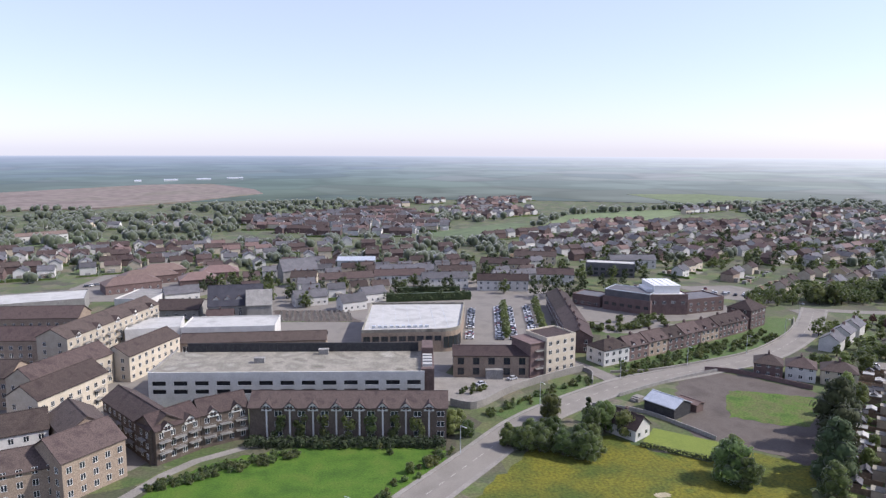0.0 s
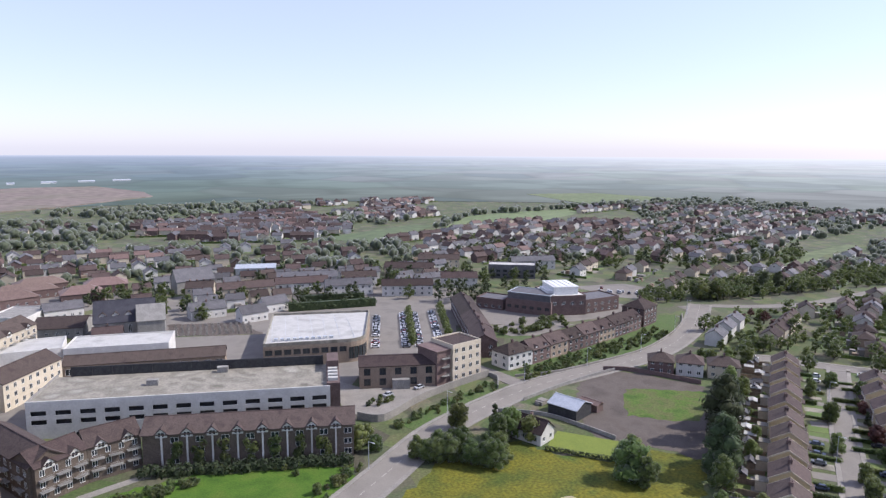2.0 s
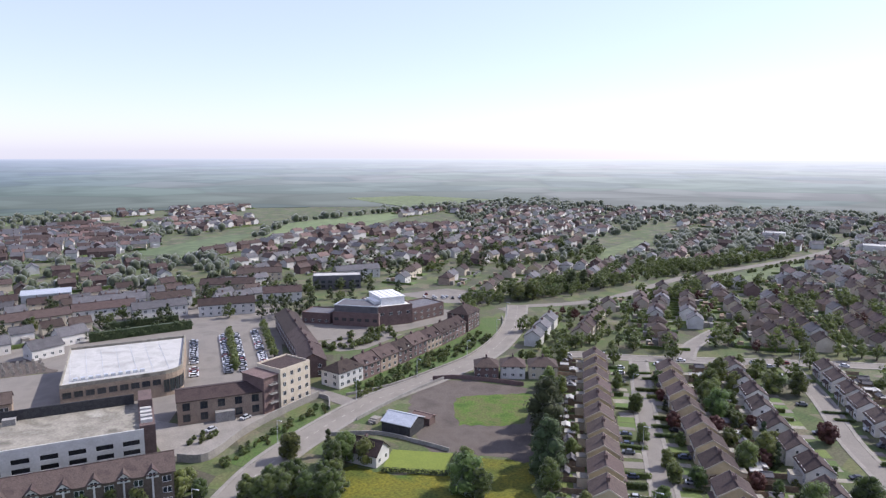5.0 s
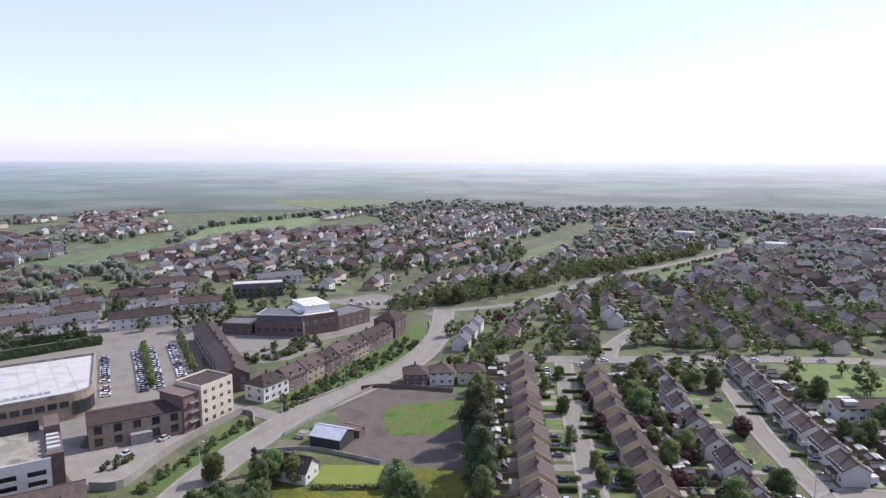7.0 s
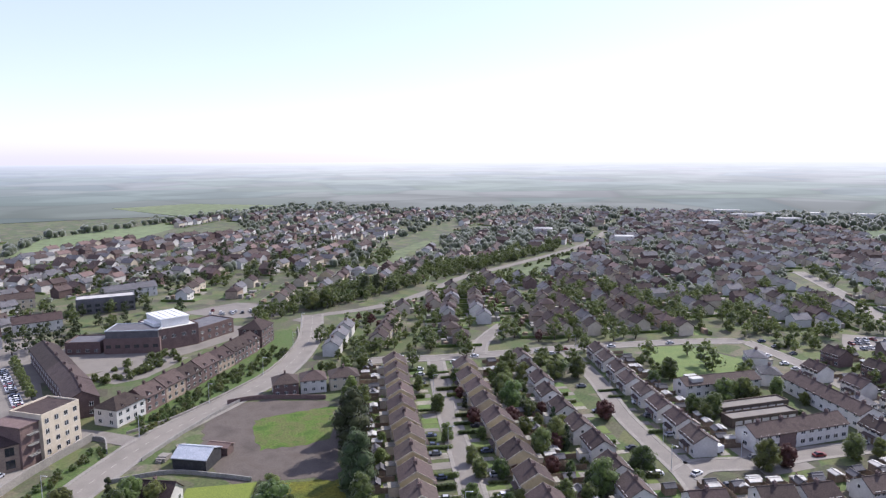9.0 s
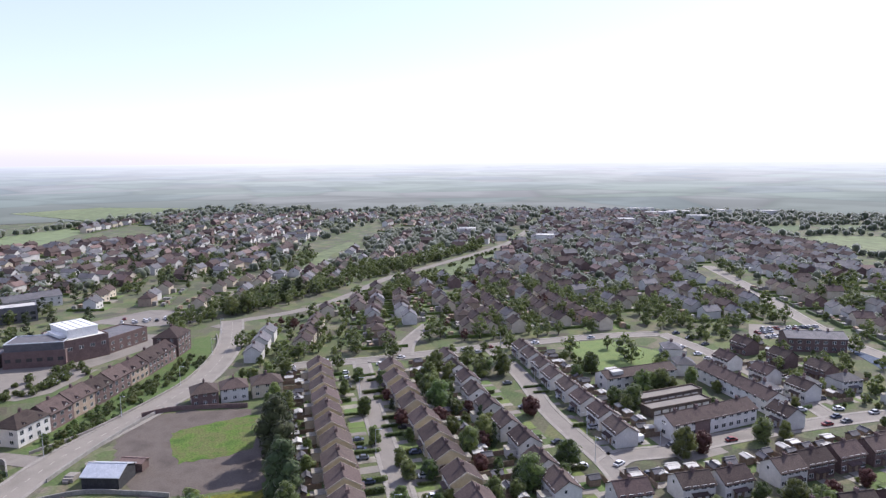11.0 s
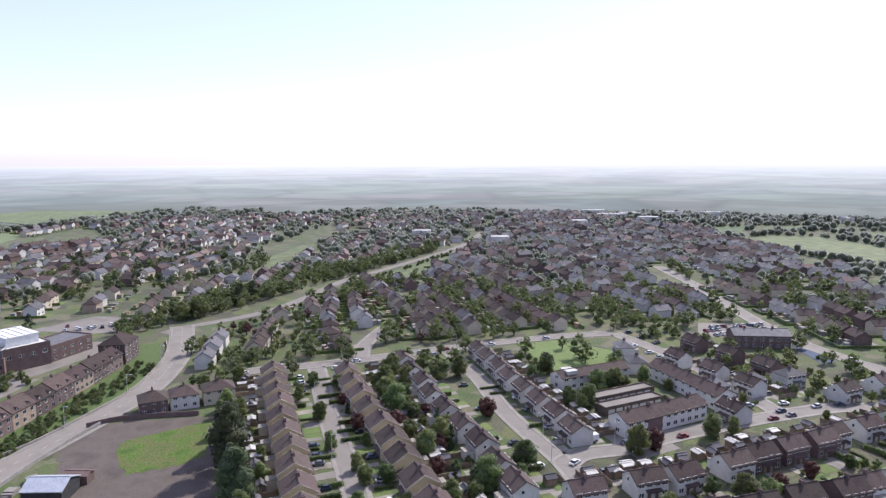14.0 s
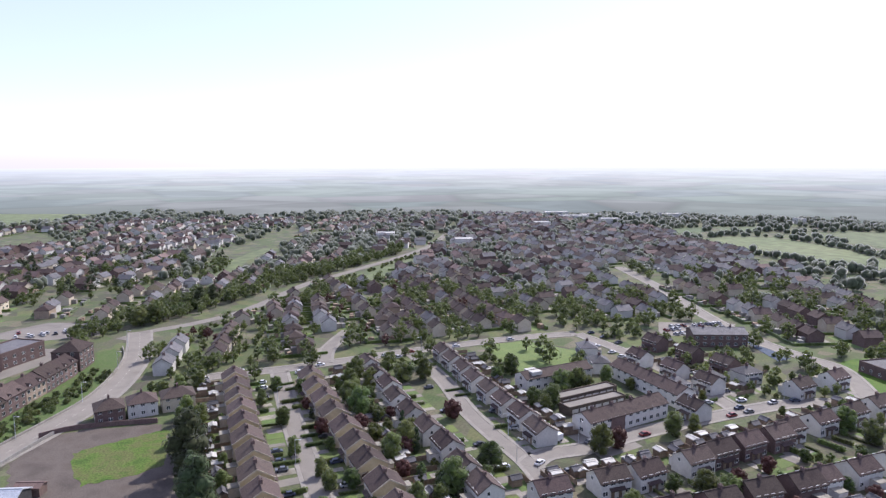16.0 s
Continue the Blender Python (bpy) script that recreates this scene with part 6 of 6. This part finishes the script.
def kerb(pts, wd, gap, chance, off, turn=0):
    for a, b in zip(pts, pts[1:]):
        L, ang = math.dist(a, b), math.degrees(math.atan2(b[1] - a[1], b[0] - a[0]))
        n = Vector((-(b[1] - a[1]) / L, (b[0] - a[0]) / L))
        s = 3.0
        while s < L - 2:
            for side in (1, -1):
                if rnd.random() < chance:
                    o = side * (wd / 2 + off)
                    park(a[0] + (b[0] - a[0]) * s / L + n.x * o, a[1] + (b[1] - a[1]) * s / L + n.y * o, ang + turn)
            s += gap * rnd.uniform(0.8, 1.25)


kerb(STREET1, 6, 6.8, 0.75, 4.6, 90)
kerb(STREET2, 6.5, 8, 0.5, 4.6, 90)
kerb(STREET4, 6.5, 9, 0.25, -1.2)
kerb(STREET3, 6, 9, 0.5, 3.5, 90)
kerb(CROSS, 7, 14, 0.25, -1.2)
for x, y, a in ((60, 196, 20), (72, 199, 20), (322, -40, 50)):
    park(x, y, a)
bm = bmesh.new()
box(bm, -2.6, -1.0, 0.35, 2.0, 1.0, 2.3)
along(bm, [(-0.98, 0.35), (0.98, 0.35), (0.98, 1.3), (-0.98, 1.3)], 2.0, 2.8)
van = thing("van", "white panel van parked on asphalt", "van", pose(197, 43.5, 0.07, 0, 0, 140))
part("body", bm, PAINTS[1], van)
for x in (-1.8, 1.8):
    for y in (-0.95, 0.95):
        part("wheel", WHEEL, None, van, "", pose(x, y, 0.32, 90, 0, 0))
bm = bmesh.new()
along(bm, [(-0.9, 1.3), (0.9, 1.3), (0.85, 2.1), (-0.85, 2.1)], 2.0, 2.25)
part("windscreen", bm, GLASS, van)

# ---- gardens: fences, hedges, lawns, sheds and extensions
fb = bmesh.new()
box(fb, 0, -0.05, 0, 9.0, 0.05, 1.5)
for k in range(5):
    box(fb, k * 2.22, -0.09, 0, k * 2.22 + 0.12, 0.09, 1.65)
FENCE = mesh_of("fence", fb, WOOD)
hb = bmesh.new()
hr = random.Random(3)
box(hb, 0.2, -0.35, 0, 7.8, 0.35, 1.15)
for k in range(16):
    leaves(hb, (k * 0.53, 0, 0.75), (0.5, 0.5, 0.6), 20, 0.3, hr)
HEDGE = mesh_of("hedge", hb, LEAF)
sb = bmesh.new()
box(sb, -1.5, -1.2, 0, 1.5, 1.2, 2.0)
SHEDWALL = mesh_of("wall", sb, WOOD)
SHEDROOF = mesh_of("roof", roof_mesh(3.0, 2.4, 2.0, 2.7, "gable", 0.2), SLATE)
SHEDROOF2 = mesh_of("roof", roof_mesh(3.0, 2.4, 2.0, 2.3, "gable", 0.2), WHITEROOF)
gb = bmesh.new()
prism(gb, [(-2.8, -2.6), (2.8, -2.6), (2.8, 2.6), (-2.8, 2.6)], 0, 0.05)
PATCH = [mesh_of("lawn", gb, LAWN)]
gb = bmesh.new()
prism(gb, [(-1.5, -3.0), (1.5, -3.0), (1.5, 3.0), (-1.5, 3.0)], 0, 0.058)
DRIVE = mesh_of("driveway", gb, CONCRETE)
DARKDRIVE = DRIVE.copy()
DARKDRIVE.materials[0] = ASPHALT
gb = bmesh.new()
for k in range(3):
    for q in range(3):
        box(gb, -2.1 + k * 1.4, -1.5 + q * 1.0, 0, -0.75 + k * 1.4, -0.54 + q * 1.0, 0.075)
PATIO = mesh_of("patio", gb, PAVE)


def gardens(p0, p1, count, side, front=9.5, backlen=11.5, lawns=True):
    """Front and back gardens beside a row; side 1 if the front lies to the left of the way."""
    L = math.dist(p0, p1)
    ux, uy = (p1[0] - p0[0]) / L, (p1[1] - p0[1]) / L
    nx, ny = -uy * side, ux * side
    ang = math.degrees(math.atan2(uy, ux))
    step = L / (count - 1) / 2
    for k in range(count * 2):
        s = (k - 0.5) * step
        x, y = p0[0] + ux * s, p0[1] + uy * s
        j = lambda f, g=0.0: (x + nx * f + ux * g, y + ny * f + uy * g)
        a, b = j(-5.0, step / 2), j(5.0, step / 2)
        ob = tagged(new("fence", FENCE), "weathered timber garden fence", "fence", "garden fences")
        ob.matrix_basis = pose(a[0], a[1], 0, 0, 0, math.degrees(math.atan2(-ny, -nx)))
        if rnd.random() < 0.4:
            ob = tagged(new("hedge", HEDGE), "clipped green garden hedge", "hedge", "garden hedges")
            ob.matrix_basis = pose(b[0], b[1], 0, 0, 0, math.degrees(math.atan2(ny, nx)) + rnd.uniform(-4, 4))
            ob.scale = (rnd.uniform(0.45, 1.0), rnd.uniform(0.8, 1.3), rnd.uniform(0.55, 1.2))
        if lawns and rnd.random() < 0.75:
            q = j(-8.5)
            ob = tagged(new("lawn", PATCH[0]), "small back garden lawn", "", "", "structure")
            ob.matrix_basis = pose(q[0], q[1], 0.002, 0, 0, ang)
        if rnd.random() < 0.55:
            q = j(8.6, 0.4)
            ob = tagged(new("lawn", PATCH[0]), "small front garden lawn", "", "", "structure")
            ob.matrix_basis = pose(q[0], q[1], 0.003, 0, 0, ang)
        if rnd.random() < 0.6:
            q = j(-6.0 - rnd.uniform(0, 1.5), rnd.uniform(-0.8, 0.8))
            ob = tagged(new("patio", PATIO), "pale slab patio behind a house", "", "", "structure")
            ob.matrix_basis = pose(q[0], q[1], 0.004, 0, 0, ang + rnd.uniform(-3, 3))
        if rnd.random() < 0.8:
            q = j(8.6 + rnd.uniform(-0.8, 0.4), -1.8 + rnd.uniform(-0.6, 0.6))
            ob = tagged(new("driveway", DRIVE if rnd.random() < 0.5 else DARKDRIVE), "paved front driveway", "", "", "structure")
            ob.matrix_basis = pose(q[0], q[1], 0.003, 0, 0, ang + rnd.uniform(-4, 4))
            ob.scale = (rnd.uniform(0.65, 1.35), rnd.uniform(0.75, 1.1), 1)
        for _ in range(rnd.choice((0, 1, 1, 2))):
            q = j(-9.5 + rnd.uniform(-3, 1) + rnd.uniform(-1, 1), rnd.uniform(-1.2, 1.2))
            sd = thing("garden_shed", "small timber garden shed with shallow roof", "shed", pose(q[0], q[1], 0, 0, 0, ang + rnd.choice((0, 90))), "garden sheds")
            part("wall", SHEDWALL, None, sd)
            part("roof", SHEDROOF if rnd.random() < 0.6 else SHEDROOF2, None, sd, "", Matrix.Translation((-1.5, -1.2, 0)))


gardens(*ROWA, 10, -1)
gardens(*ROWB, 9, 1)
gardens(*ROWC, 9, -1)
gardens(*ROWD, 8, 1)
gardens((160, 37), (191, 4), 5, -1)
gardens((199, -2), (257, -53), 7, -1)
gardens((161, 8), (219, -58), 8, 1)
gardens((286, 26), (262, 0), 3, -1)
gardens((312, 22), (288, -6), 3, -1)
gardens((254, 12), (278, -14), 3, -1)

# lamp posts along the streets
lb = bmesh.new()
bmesh.ops.create_cone(lb, cap_ends=True, segments=6, radius1=0.1, radius2=0.06, depth=7.5, matrix=Matrix.Translation((0, 0, 3.75)))
box(lb, -0.05, -0.05, 7.4, 1.5, 0.05, 7.5)
POLE = mesh_of("pole", lb, METAL)
lb = bmesh.new()
box(lb, 1.1, -0.14, 7.3, 1.8, 0.14, 7.42)
HEAD = mesh_of("lamp_head", lb, FRAME)
for pts, wd in ((MAIN, 9), (STREET1, 6), (STREET2, 6.5), (STREET4, 6.5)):
    for k, (a, b) in enumerate(zip(pts, pts[1:])):
        if k % 2:
            continue
        L = math.dist(a, b)
        nx, ny = -(b[1] - a[1]) / L, (b[0] - a[0]) / L
        lp = thing("street_lamp", "grey steel street lamp on footway", "street lamp", pose(a[0] + nx * (wd / 2 + 0.5), a[1] + ny * (wd / 2 + 0.5), 0, 0, 0, math.degrees(math.atan2(-ny, -nx))), "street lamps")
        part("pole", POLE, None, lp)
        part("lamp_head", HEAD, None, lp)

# prototypes stand among the rest, so they are moved to places of their own
for i, o in enumerate(PROTO.values()):
    o.matrix_basis = pose(330 + 14 * i, 330 - 2 * i, 0, 0, 0, 30)
spots = [(262, 268), (270, 266), (278, 272), (286, 268), (294, 270), (302, 268), (310, 271), (318, 268), (326, 270), (334, 268), (342, 272), (350, 269), (358, 271), (366, 270)]
for o, p in zip([o for v in TREES.values() for o in v], spots):
    o.matrix_basis = pose(p[0], p[1] + 6, 0)
for o, p in zip(CARS, ((226, 306), (230, 303), (234, 300), (238, 297), (242, 294), (228, 318))):
    o.matrix_basis = pose(p[0], p[1], 0.06, 0, 0, 50)

# paved drives before the houses round the square
for o in [q for q in bpy.data.objects if q.parent is None and q.name.split(".")[0] == "house"]:
    p = o.matrix_basis.translation
    if 130 < p.x < 345 and -100 < p.y < 48 and math.hypot(p.x, p.y) < 350:
        w = rnd.uniform(1.6, 3.4)
        field("driveway", [(o.matrix_basis @ Vector((x, y, 0)))[:2] for x, y in ((-w, -9.5), (w * 0.6, -9.5), (w * 0.6, -3.9), (-w, -3.9))], PAVE, 0.056, "paved drive before a house")
